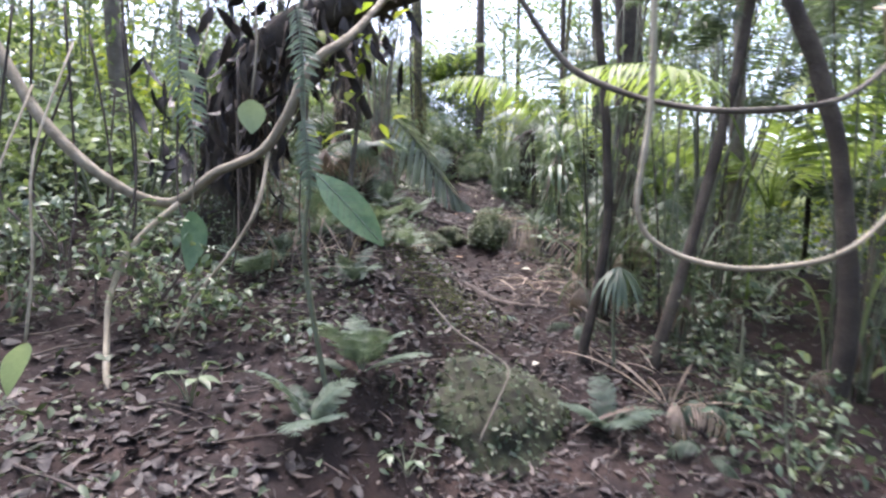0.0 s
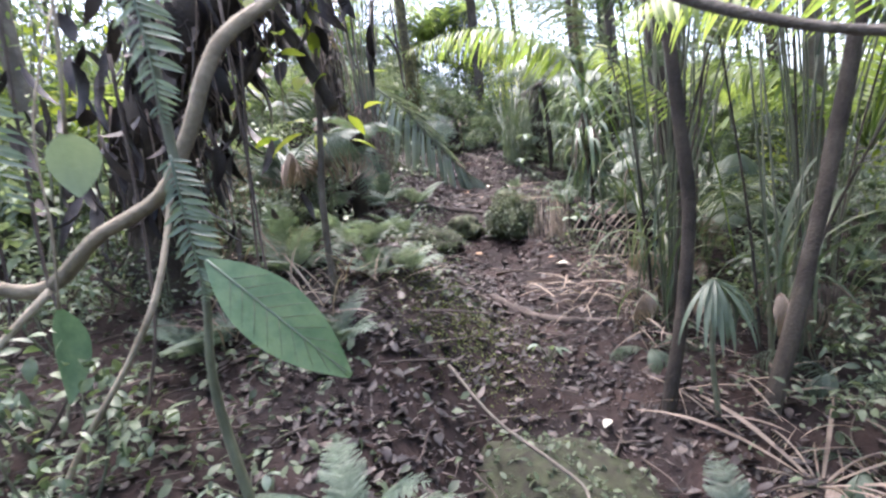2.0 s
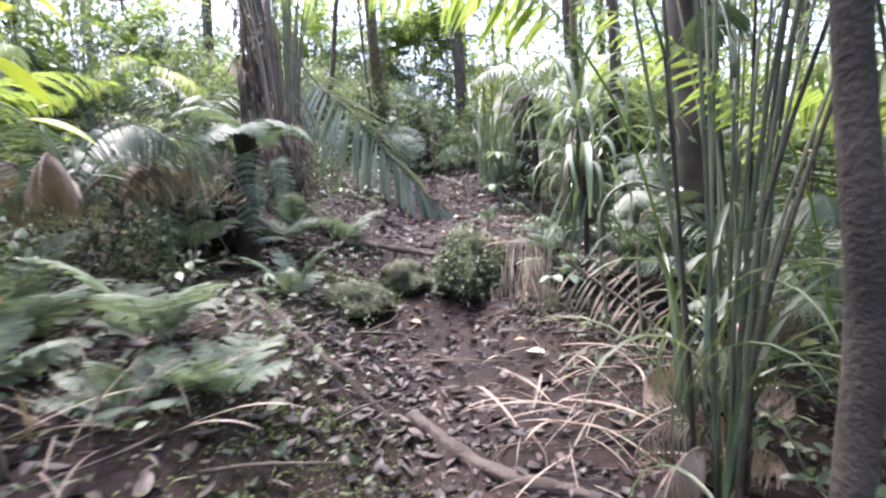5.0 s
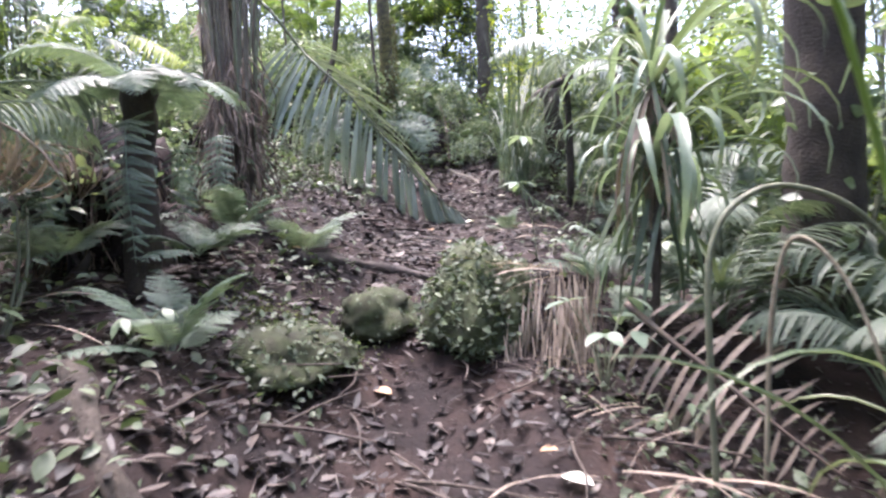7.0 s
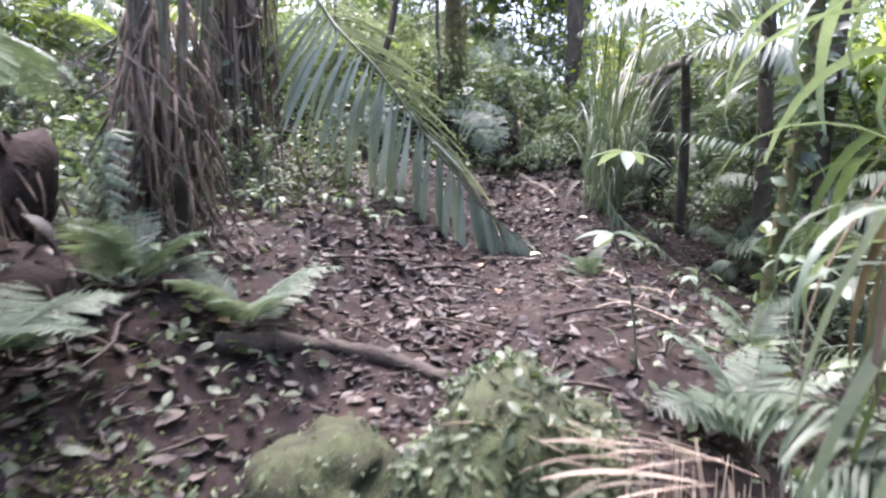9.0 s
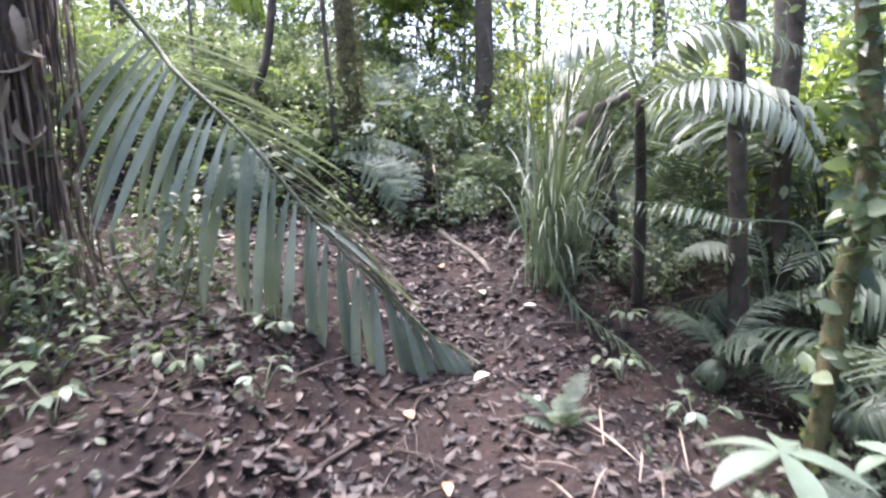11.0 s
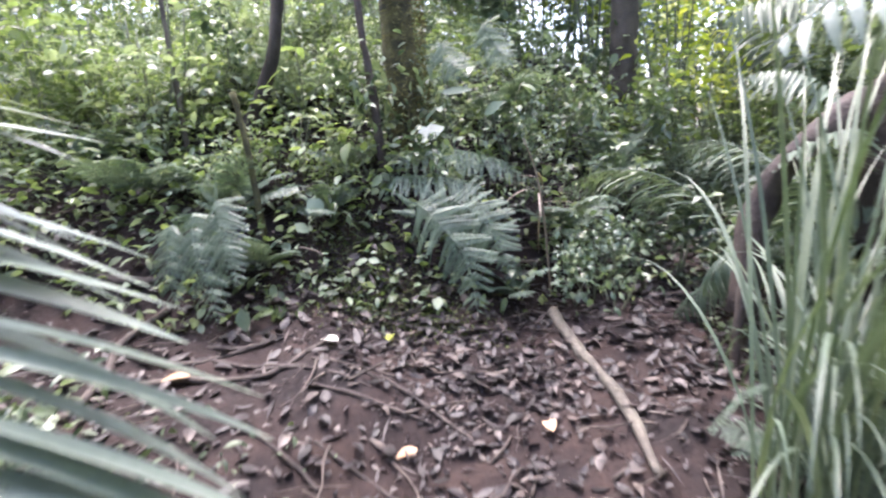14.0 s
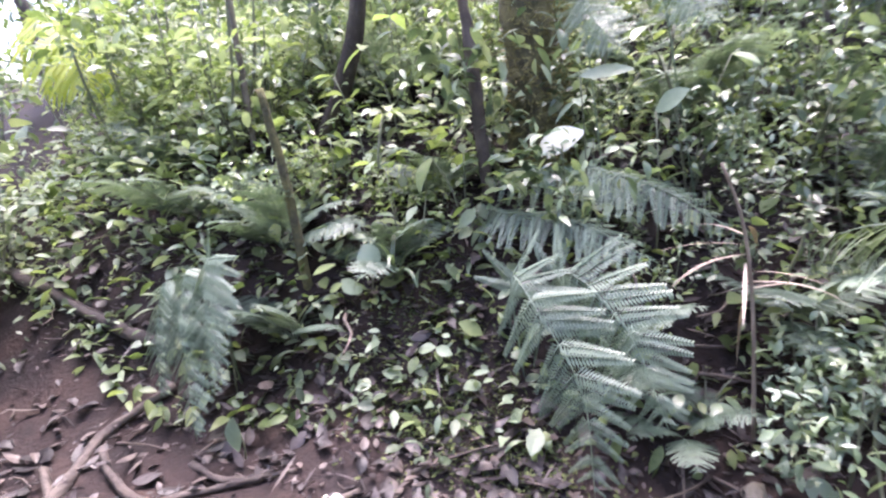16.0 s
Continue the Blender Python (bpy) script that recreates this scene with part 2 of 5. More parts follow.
def lacy(length=.6, pairs=19, leaflet=.16, rise=.9, bend=1.1, bare=.16, sweep=1.05, hang=.15, seed=0, thick=.005):
    """A twice-feathered fern frond along +y."""
    g = np.random.default_rng(seed)
    pts = rib(length, 28, rise, bend)
    bits = [tube([(0, y, z) for y, z, _ in pts[::4]], thick, thick * .25, 5, n=15)]
    for i in range(pairs):
        u = (i + .5) / pairs
        s = bare + (1 - bare) * u
        j = min(27, int(s * 28))
        y, z, a = pts[j]
        ln = leaflet * (math.sin(math.pi * (.25 + .73 * u)) ** .8) * g.uniform(.92, 1.06)
        for side in (-1, 1):
            turn = Matrix.Translation((0, y, z)) @ Matrix.Rotation(a, 4, "X") @ Matrix.Rotation(-side * (sweep + g.uniform(-.07, .07)), 4, "Z") @ Matrix.Rotation(-hang + g.uniform(-.1, .1), 4, "X") @ Matrix.Scale(ln, 4)
            bits.append(moved(PINNA, turn))
    return joined(bits)


def rock(r, squash=.6, seed=0, cuts=4, rough=.18):
    bm = bmesh.new()
    bmesh.ops.create_icosphere(bm, subdivisions=cuts, radius=1)
    off = Vector((seed * 7.3, seed * 3.1, seed))
    for v in bm.verts:
        d = 1 + rough * 2 * noise.noise(v.co * 1.3 + off) + rough * .6 * noise.noise(v.co * 4 + off) + rough * .25 * noise.noise(v.co * 11 + off)
        v.co = Vector((v.co.x * r[0] * d, v.co.y * r[1] * d, v.co.z * r[2] * d * (1 if v.co.z > 0 else squash)))
    v, f = np.array([q.co[:] for q in bm.verts]), [[w.index for w in q.verts] for q in bm.faces]
    bm.free()
    return v, f


def scattered(shape_list, places, seed=0):
    """Many small leaves joined: places are rows of x, y, z, size; shapes are laid with a random turn and tilt."""
    rng = np.random.default_rng(seed)
    vs, fs, k = [], [], 0
    for x, y, z, size, tilt in places:
        v, f = shape_list[rng.integers(len(shape_list))]
        m = np.array(Euler((rng.uniform(-tilt, tilt), rng.uniform(-tilt, tilt), rng.uniform(0, 6.28))).to_matrix()) * size
        vs.append(v @ m.T + (x, y, z))
        fs += [[i + k for i in q] for q in f]
        k += len(v)
    return np.concatenate(vs), fs


def leafy(rng, n, size, box, leaf, spread=.9):
    """A cloud of leaves in an uneven set of clumps: box is half sizes; the leaves lie near level."""
    hubs = rng.uniform(-1, 1, (max(4, n // 22), 3))
    hubs = hubs[(hubs ** 2).sum(1) < 1.3]
    rows = []
    for _ in range(n):
        h = hubs[rng.integers(len(hubs))] + rng.normal(0, .2, 3)
        rows.append((h[0] * box[0], h[1] * box[1], (h[2] + 1) * box[2], size * rng.uniform(.6, 1.3), spread))
    return scattered(leaf, rows, int(rng.integers(1e6)))


def facing(d, n):
    """A turn that lays a blade along d with its upper face towards n."""
    d = Vector(d).normalized()
    x = d.cross(Vector(n)).normalized()
    return Matrix((x, d, x.cross(d))).transposed().to_4x4()


def at(x, y, turn=0.0, size=1.0, sink=.02, lean=(0, 0)):
    """A pose on the forest floor."""
    return pose(x, y, zed(x, y) - sink, lean[0], lean[1], turn) @ Matrix.Scale(size, 4)

# ---- the lie of the land ----
PROFILE_Y = (-300, -4, 0, 2, 4.2, 5.5, 6.5, 7.2, 7.7, 8.5, 10, 10.6, 11.3, 12, 12.4, 13, 14, 16, 20, 40, 300)
PROFILE_Z = (-12, -.55, .05, .25, .62, .92, 1.1, 1.24, 1.5, 1.7, 1.8, 1.88, 2.1, 2.4, 2.5, 2.62, 2.85, 3.3, 4.0, 5.5, 9)
TRAIL_Y = (-300, -4, 0, 2, 4.2, 6, 7.3, 9, 10.5, 11.5, 12.3, 300)
TRAIL_X = (.3, .3, .4, .65, .9, .75, .45, .35, .5, .35, .1, .1)
BANK_Y = (-300, 0, 3, 5, 6.5, 7.5, 9, 10, 11, 12, 14, 300)
BANK_H = (.3, .3, .55, .75, .5, .36, .34, .42, .42, .2, .2, .2)


def ease(a, b, v):
    s = np.clip((v - a) / (b - a), 0, 1)
    return s * s * (3 - 2 * s)


def bumps(x, y):
    return (.035 * np.sin(2.1 * x + 1.3 * y + .4) * np.sin(1.7 * y - .9 * x) + .018 * np.sin(5.3 * x + 2.2) * np.sin(4.7 * y + x)
            + .009 * np.sin(11.3 * x + 3.1 * y) * np.sin(12.7 * y - 2 * x + 1) + .005 * np.sin(23 * x - 9 * y) * np.sin(27 * y + 6 * x))


def land(x, y):
    """Height of the forest floor; x and y may be arrays."""
    x, y = np.asarray(x, float), np.asarray(y, float)
    p = sum(np.interp(y + k, PROFILE_Y, PROFILE_Z) for k in (-.3, -.15, 0, .15, .3)) / 5
    c = np.interp(y, TRAIL_Y, TRAIL_X)
    d = c - x
    left = np.interp(y, BANK_Y, BANK_H) * ease(.3, 1.25, d) + .07 * np.clip(d - 1.2, 0, 14)
    right = -(.12 + .2 * ease(7.5, 10.5, y)) * np.clip(-d - .55, 0, 12)
    foot = np.interp(x, (-300, -3, -2, -1, -.3, .3, .9, 300), (11.2, 11.6, 11.85, 12.35, 12.65, 13.1, 13.8, 14.2))
    bank = (.34 * ease(-.15, .8, y - foot) + .36 * np.clip(y - foot - .2, 0, 2.2) - .09 * np.clip(y - foot - 3, 0, 14)) * ease(1.4, -.2, x)
    groove = -.07 * np.exp(-(d / .28) ** 2)
    return p + left + right + bank + groove + bumps(x, y)


def zed(x, y):
    return float(land(x, y))

# ---- forest floor ----
def spread_axis(low, high, step, far):
    fine = np.arange(low, high + 1e-6, step)
    out = np.geomspace(step * 2, far, 26)
    return np.concatenate([low - out[::-1], fine, high + out])


gx, gy = spread_axis(-4, 4, .06, 260), spread_axis(-1, 15, .06, 260)
GX, GY = np.meshgrid(gx, gy)
GZ = land(GX, GY)
near = (np.abs(GX) < 5) & (GY > -2) & (GY < 16)
grain = np.random.default_rng(3).normal(0, .011, GZ.shape)
GZ = np.where(near, GZ + grain, GZ)
nx = len(gx)
quads = [[r * nx + c, r * nx + c + 1, (r + 1) * nx + c + 1, (r + 1) * nx + c] for r in range(len(gy) - 1) for c in range(nx - 1)]
solid("ground", (np.stack([GX.ravel(), GY.ravel(), GZ.ravel()], 1), quads), M_SOIL, "damp dark brown forest soil with a trodden muddy trail", "ground", kind="structure")

# fallen leaves lie all over it
rng = np.random.default_rng(11)
DEAD = [blade(1, .5, 4, .5, .3, .45, .3), blade(1, .42, 4, -.4, .25, .4, -.3), blade(1, .6, 4, .3, -.3, .5, .4), blade(1.6, .12, 4, .3, .3, .45, .4), blade(.8, .5, 3, .9, .5, .5, .2), blade(1.1, .34, 4, -.25, -.2, .45, .2)]
rows = []
while len(rows) < 40000:
    x, y = rng.normal(0, 1.5), rng.uniform(.8, 14.4)
    if abs(x) > 4.2:
        continue
    c = abs(x - np.interp(y, TRAIL_Y, TRAIL_X))
    if rng.random() < (.85 if c < .25 else 1) * (.7 + .3 * math.sin(3.1 * x + 2.3 * y)):
        rows.append((x, y, zed(x, y) + rng.uniform(.0, .022), .025 + .08 * rng.random() ** 2, .3))
solid("leaf_litter", scattered(DEAD, rows, 5), M_LITTER, "brown and purplish fallen leaves strewn on wet soil", "leaf litter", kind="stuff")
TWIGS = [tube([(0, 0, 0), (.02, .3, .03), (-.02, .6, .01), (.05, 1, .02)], .02, .008, 5, 7), tube([(0, 0, 0), (-.04, .4, .02), (.03, 1, .03)], .016, .006, 5, 6)]
rows = [(x, y, zed(x, y) + .012, rng.uniform(.15, .5), .12) for x, y in zip(rng.normal(0, 1.4, 900), rng.uniform(1.2, 13.8, 900))]
solid("twig_litter", scattered(TWIGS, rows, 6), M_ROOT, "thin brown twigs lying among the fallen leaves", "twigs", kind="stuff")
# green seedlings and creepers low on the soil beside the trail
SPROUT = [blade(1, .5, 4, .5, .25, .45), blade(1, .36, 4, .8, .3, .4), blade(1, .62, 4, .3, .2, .5)]
rows = []
while len(rows) < 15000:
    x, y = rng.normal(-.2, 2.2), rng.uniform(1.0, 15.5)
    c = abs(x - np.interp(y, TRAIL_Y, TRAIL_X))
    trail = c < (.5 if y < 8.5 else .8) or (-2.6 < x < 0 and 11.3 < y < 12.2)
    if abs(x) < 5 and not trail and rng.random() < .25 + .75 * (math.sin(2.3 * x + 1.1 * y) * math.sin(1.9 * y - x) > .0):
        rows.append((x, y, zed(x, y) + rng.uniform(.01, .16) * min(1, c), .022 + .05 * rng.random() ** 1.5, .8))
solid("ground_creeper", scattered(SPROUT, rows, 7), M_CREEPER, "low green creeper leaves and seedlings on the forest floor", "ground cover", kind="stuff")
rows = []
for x, y in zip(rng.uniform(-4.2, 1.0, 24000), rng.uniform(11.9, 15.5, 24000)):
    n = y - np.interp(x, (-3, -2, -1, -.3, .3, .9), (11.6, 11.85, 12.35, 12.65, 13.1, 13.8))
    if n > -.05 and rng.random() < (.55 if n < .5 else .8):
        rows.append((x, y, zed(x, y) + rng.uniform(.01, .07 + .32 * max(0, min(1, n))), .028 + .08 * rng.random() ** 1.5, .8))
# pale leaves, lightened further by material to paint the bank's daylight, herbs left only
solid("bank_creeper", scattered(SPROUT, rows[::2], 8), M_CANOPY, "dense small green leaves covering the bank", "ground cover", kind="stuff")
solid("bank_herbs", scattered(SPROUT, [r for r in rows[1::2] if r[0] < -.3], 10), M_HERB, "pale green herb leaves covering the bank", "ground cover", kind="stuff")
rows = []
while len(rows) < 12000:
    x, y = rng.uniform(-16, 16), rng.uniform(-8, 26)
    if (abs(x) > 3.6 or y > 15.2 or y < .2) and not (abs(x) < 1.5 and y < 3):
        rows.append((x, y, zed(x, y) + rng.uniform(.02, .5), rng.uniform(.1, .26), .8))
solid("undergrowth", scattered(SPROUT, rows, 9), M_LEAF, "green undergrowth covering the forest floor farther off", "undergrowth", kind="stuff")
rows = []
for _ in range(9000):
    k = int(rng.integers(8))
    x, y = np.array(((-.85, 12.42), (-.55, 12.55), (-1.0, 12.7), (-.25, 7.3), (.1, 4.5), (.2, 5.3), (.25, 4.8), (0, 5.1)))[k] + rng.normal(0, (.2, .1) if k < 4 else (.24, .24))
    rows.append((x, y, zed(x, y) + rng.uniform(0, .025), rng.uniform(.012, .026), 1.2))
solid("moss_patches", scattered(SPROUT[:2], rows, 12), M_LITMOSS, "yellow-green moss tufts on bare soil", "moss", kind="stuff")
rows = []
for x, y in zip(rng.uniform(-3.2, 1.2, 5200), rng.uniform(12.0, 14.5, 5200)):
    rows.append((x, y, zed(x, y) + rng.uniform(.005, .035), .025 + .08 * rng.random() ** 1.5, .5))
solid("bank_litter", scattered(DEAD, rows, 13), M_LITTER, "brown fallen leaves caught on the bank", "leaf litter", kind="stuff")

# ---- trunks and stems along the trail ----
def tree(label, pts, r0, r1, bark, lumps=.12, sides=10, seed=0, sink=.12, ivy=0):
    pts = [list(p) for p in pts]
    pts[0][2] = zed(pts[0][0], pts[0][1]) - sink
    base = Matrix.Translation(pts[0])
    t = thing("tree", label, "tree", base)
    local = [(p[0] - pts[0][0], p[1] - pts[0][1], p[2] - pts[0][2]) for p in pts]
    part("trunk", tube(local, r0, r1, sides, 9 * (len(pts) - 1) + 1, lumps, seed), bark, t)
    if ivy:
        g = np.random.default_rng(seed + 900)
        line = smooth_line(local, 80)
        rows = []
        for p in line[g.integers(4, 62, ivy)]:
            a, q = g.uniform(0, 6.28), r0 * g.uniform(.9, 1.6)
            rows.append((p[0] + q * math.cos(a), p[1] + q * math.sin(a), p[2], g.uniform(.05, .13), 1.3))
        part("climbing_leaves", scattered(SPROUT, rows, seed), M_LEAF, t, "green leaves of a climber on the bark")
    return t, local


def liana(label, pts, r, bark=None, seed=0, r1=None):
    return solid("liana", tube(pts, r, r1 or r * .8, 8, 8 * (len(pts) - 1) + 1, .16, seed), bark or M_LIANA, label, "liana")


# the dark leaning tree whose bough arches over the trail, with its coat of dead roots and leaves
arch, loc = tree("dark leaning tree whose bough arches over the trail", [(-1.75, 4.6, 0), (-1.62, 4.6, 2.2), (-1.5, 4.6, 2.85), (-1.0, 4.6, 3.3), (.1, 4.6, 3.68), (1.3, 4.6, 4.1), (2.6, 4.5, 4.7)], .2, .09, M_BARK, .16, 12, 2)
rng = np.random.default_rng(21)
strands = []
for i in range(210):
    s = rng.random() ** 1.3
    p = smooth_line(loc, 60)[int(10 + s * 22)]
    q = p + rng.normal(0, (.13, .1, .1))
    dn = rng.uniform(.2, .8)
    strands.append(tube([q, q + (rng.normal(0, .05), rng.normal(0, .04), -dn * .5), q + (rng.normal(0, .1), rng.normal(0, .07), -dn)], .009, .003, 4, 5))
part("root_coat", joined(strands), M_THATCH, arch, "hanging coat of dry brown roots")
dead = []
for i in range(520):
    p = smooth_line(loc, 60)[int(rng.uniform(10, 36))] + rng.normal(0, (.26, .2, .24))
    dead.append(moved(blade(rng.uniform(.12, .36), rng.uniform(.03, .09), 5, rng.uniform(.4, 1.4), .4), Matrix.Translation(p) @ Euler((rng.uniform(-2.2, -.8), rng.uniform(-.5, .5), rng.uniform(0, 6.3))).to_matrix().to_4x4()))
part("dead_leaves", joined(dead), M_LITTER, arch, "brown dead leaves caught on the bough")
part("branch", tube([loc[4], (loc[4][0] - .18, .0, 1.9), (loc[4][0] + .05, -.05, 1.45)][:1] + [(1.0, 0, 1.95), (1.12, -.02, 1.55), (1.3, -.05, 1.15)], .05, .035, 8, 16, .15, 4), M_BARK, arch)
part("branch", tube([(.35, 0, 1.1), (.7, .03, 1.35), (1.05, .05, 1.75)], .03, .03, 7, 12, .15, 5), M_BARK, arch)

# slender trees right of the trail
tree("slender dark sapling with a straight trunk beside the trail", [(1.24, 4.3, 0), (1.36, 4.3, 1.1), (1.44, 4.3, 1.7), (1.42, 4.3, 2.2), (1.38, 4.3, 2.75), (1.3, 4.3, 3.6), (1.36, 4.4, 5.2)], .04, .03, M_BARK, .1, 9, 3)
tree("slender brown sapling leaning to one side", [(1.76, 4.25, 0), (1.98, 4.25, 1.27), (2.11, 4.25, 1.8), (2.24, 4.25, 2.4), (2.36, 4.25, 3.0), (2.6, 4.3, 4.6)], .045, .035, M_BARK, .12, 9, 4)
tree("dark forked sapling beside the trail", [(2.72, 3.7, 0), (2.78, 3.6, 1.0), (2.7, 3.6, 2.0), (2.52, 3.6, 2.66), (2.3, 3.6, 3.2), (2.0, 3.7, 4.4)], .06, .045, M_BARK, .12, 9, 5)
tree("grey-brown forest tree with a straight trunk", [(2.86, 3.2, 0), (2.8, 3.2, 1.4), (2.7, 3.2, 2.4), (2.6, 3.2, 3.2), (2.4, 3.2, 5.0)], .05, .04, M_MOSSBARK, .1, 10, 6, ivy=60)
tree("thick dark forest tree behind strap-leaved plants", [(2.6, 8.0, 0), (2.66, 8.0, 1.9), (2.67, 8.0, 2.4), (2.64, 8.0, 2.9), (2.6, 8.0, 4.0), (2.5, 8.1, 7)], .2, .18, M_BARK, .08, 14, 7, ivy=90)
tree("mossy tree trunk wrapped in climbers", [(1.9, 9.8, 0), (1.98, 9.75, 2.4), (2.05, 9.75, 2.9), (2.05, 9.75, 3.3), (2.0, 9.75, 4.0), (2.1, 9.8, 6)], .045, .035, M_MOSSBARK, .15, 10, 8, ivy=260)
tree("slim dark tree on the lower slope", [(2.34, 11.3, 0), (2.28, 11.3, 2.9), (2.25, 11.3, 3.6), (2.22, 11.3, 4.4), (2.2, 11.3, 7)], .065, .05, M_BARK, .1, 9, 9, ivy=90)
tree("slim dark tree on the lower slope", [(3.1, 12.2, 0), (3.05, 12.2, 3), (3.1, 12.2, 4.4), (3.0, 12.2, 7)], .08, .06, M_BARK, .1, 9, 10, ivy=120)

# a broken stump with a curved dead bough on the lower side
st, loc = tree("dark broken stump with a curved dead bough", [(1.7, 12.6, 0), (1.68, 12.6, 2.5), (1.63, 12.6, 3.2), (1.6, 12.6, 3.6)], .14, .11, M_BARK, .18, 12, 11)
bx, by, bz = st.matrix_world.translation
part("dead_bough", tube([(1.06 - bx, 0, 2.62 - bz), (1.1 - bx, 0, 3.08 - bz), (1.28 - bx, 0, 3.4 - bz), (1.58 - bx, 0, 3.62 - bz), (1.9 - bx, .1, 3.8 - bz)], .07, .05, 9, 25, .25, 12), M_ROOT, st)
part("root", tube([(1.12 - bx, 0, 3.1 - bz), (1.02 - bx, -.1, 2.6 - bz), (1.0 - bx, -.15, 2.0 - bz)], .03, .02, 7, 12, .2, 13), M_ROOT, st)

# the root-hung trunk left of the trail, upper part
lt, loc = tree("broad trunk hung with dry brown roots", [(-1.98, 10.15, 0), (-1.9, 10.15, 2.6), (-1.88, 10.15, 3.3), (-1.88, 10.15, 3.9), (-1.95, 10.2, 6)], .17, .13, M_BARK, .35, 12, 14, ivy=140)
strands = []
for i in range(210):
    a, h = rng.uniform(0, 6.28), rng.uniform(.4, 2.6)
    r = rng.uniform(.1, .3)
    lo = max(-.2, h - rng.uniform(.4, 1.6))
    fl = .0 if lo > .2 else rng.uniform(.05, .3)
    strands.append(tube([(.1 + r * math.cos(a), r * math.sin(a), h), (.1 + (r + .03) * math.cos(a + .1), (r + .03) * math.sin(a + .1), (h + lo) / 2), (.1 + (r + fl) * math.cos(a + .2), (r + fl) * math.sin(a + .2), lo)], rng.uniform(.004, .012) if i % 9 else .024, .004, 5, 7, .2, i))
part("root_coat", joined(strands), M_THATCH, lt, "coat of hanging dry brown roots")
dead = []
for i in range(90):
    a, h = rng.uniform(3.3, 6.1), rng.uniform(.5, 2.6)
    dead.append(moved(blade(rng.uniform(.1, .28), rng.uniform(.03, .08), 5, rng.uniform(.4, 1.4), .4), Matrix.Translation((.08 + .27 * math.cos(a), .27 * math.sin(a), h)) @ Euler((rng.uniform(-2.2, -.9), rng.uniform(-.5, .5), rng.uniform(0, 6.3))).to_matrix().to_4x4()))
part("dead_leaves", joined(dead), M_DRY, lt, "tan dead leaves caught in the roots")

# left, middle: dark tree-fern stem with a root mass beside it
tf2, loc = tree("clump of thin upright stems over a mass of dead roots", [(-1.0, 8.35, 0), (-.98, 8.33, 1.9), (-.96, 8.32, 2.3), (-.95, 8.32, 2.7)], .1, .05, M_BARK, .3, 11, 15, ivy=60)
strands = []
for i in range(260):
    a, h = rng.uniform(0, 6.28), rng.uniform(.2, 1.25)
    r = rng.uniform(.04, .2)
    dn = rng.uniform(.2, .8)
    strands.append(tube([(r * math.cos(a), r * math.sin(a), h), ((r + .05) * math.cos(a) + rng.normal(0, .05), (r + .05) * math.sin(a), h - dn * .5), ((r + .14) * math.cos(a + .3) + rng.normal(0, .12), (r + .14) * math.sin(a + .3), max(0, h - dn))], .008, .003, 4, 5))
part("root_coat", joined(strands), M_THATCH, tf2, "hanging coat of dry brown roots")
for i in range(30):
    a, r, q = rng.uniform(0, 6.28), rng.uniform(.02, .16), rng.uniform(.05, .45)
    part("cane", tube([(r * math.cos(a), r * math.sin(a), rng.uniform(.3, .8)), ((r + .3 * q) * math.cos(a), (r + .3 * q) * math.sin(a), 1.6), ((r + q) * math.cos(a), (r + q) * math.sin(a), rng.uniform(2.4, 3.4))], .011, .006, 5, 9, .1, i), (M_STEM, M_GREY, M_DRY)[i % 3], tf2)

# end of the walk: mossy tree and its neighbours on the bank
mt, loc = tree("tree trunk clad in yellow-green moss on the bank", [(-.84, 13.4, 0), (-.87, 13.4, 3.7), (-.89, 13.4, 4.0), (-.91, 13.4, 4.6), (-.95, 13.4, 7)], .125, .1, M_MOSSBARK, .12, 14, 16)
tuft = [blade(.03, .008, 2, .8, .3), blade(.045, .009, 2, 1.2, .3)]
rows = []
for i in range(5000):
    a, h = rng.uniform(0, 6.28), rng.uniform(0, 1.6)
    rows.append((-.02 * h + .128 * math.cos(a), .128 * math.sin(a), h, rng.uniform(.6, 1.3), 2.5))
part("moss_coat", scattered(tuft, rows, 3), M_SHAG, mt, "shaggy yellow-green moss")
tree("dark crooked sapling on the bank", [(-2.2, 13.2, 0), (-2.16, 13.2, 3.62), (-1.93, 13.2, 3.9), (-1.76, 13.2, 4.2), (-1.66, 13.2, 4.6), (-1.5, 13.3, 6)], .055, .04, M_BARK, .15, 9, 17)
tree("thin brown twin stems on the bank", [(-.98, 13.15, 0), (-1.0, 13.1, 3.98), (-1.04, 13.1, 4.4), (-1.1, 13.1, 6)], .03, .02, M_ROOT, .15, 7, 18)
tree("slender pale sapling on the bank", [(-2.3, 12.9, 0), (-2.32, 12.9, 3.8), (-2.35, 12.9, 4.6), (-2.4, 12.9, 6.5)], .02, .015, M_GREY, .1, 7, 19)
tree("dark slanting sapling on the bank", [(-1.55, 12.55, 0), (-1.54, 12.5, 3.5), (-1.56, 12.45, 3.9)], .022, .016, M_MOSSBARK, .2, 8, 20)
tree("thick dark trunk in the forest shade", [(.55, 15.2, 0), (.6, 15.2, 4), (.62, 15.2, 5), (.6, 15.2, 8)], .14, .11, M_BARK, .1, 10, 21, ivy=90)

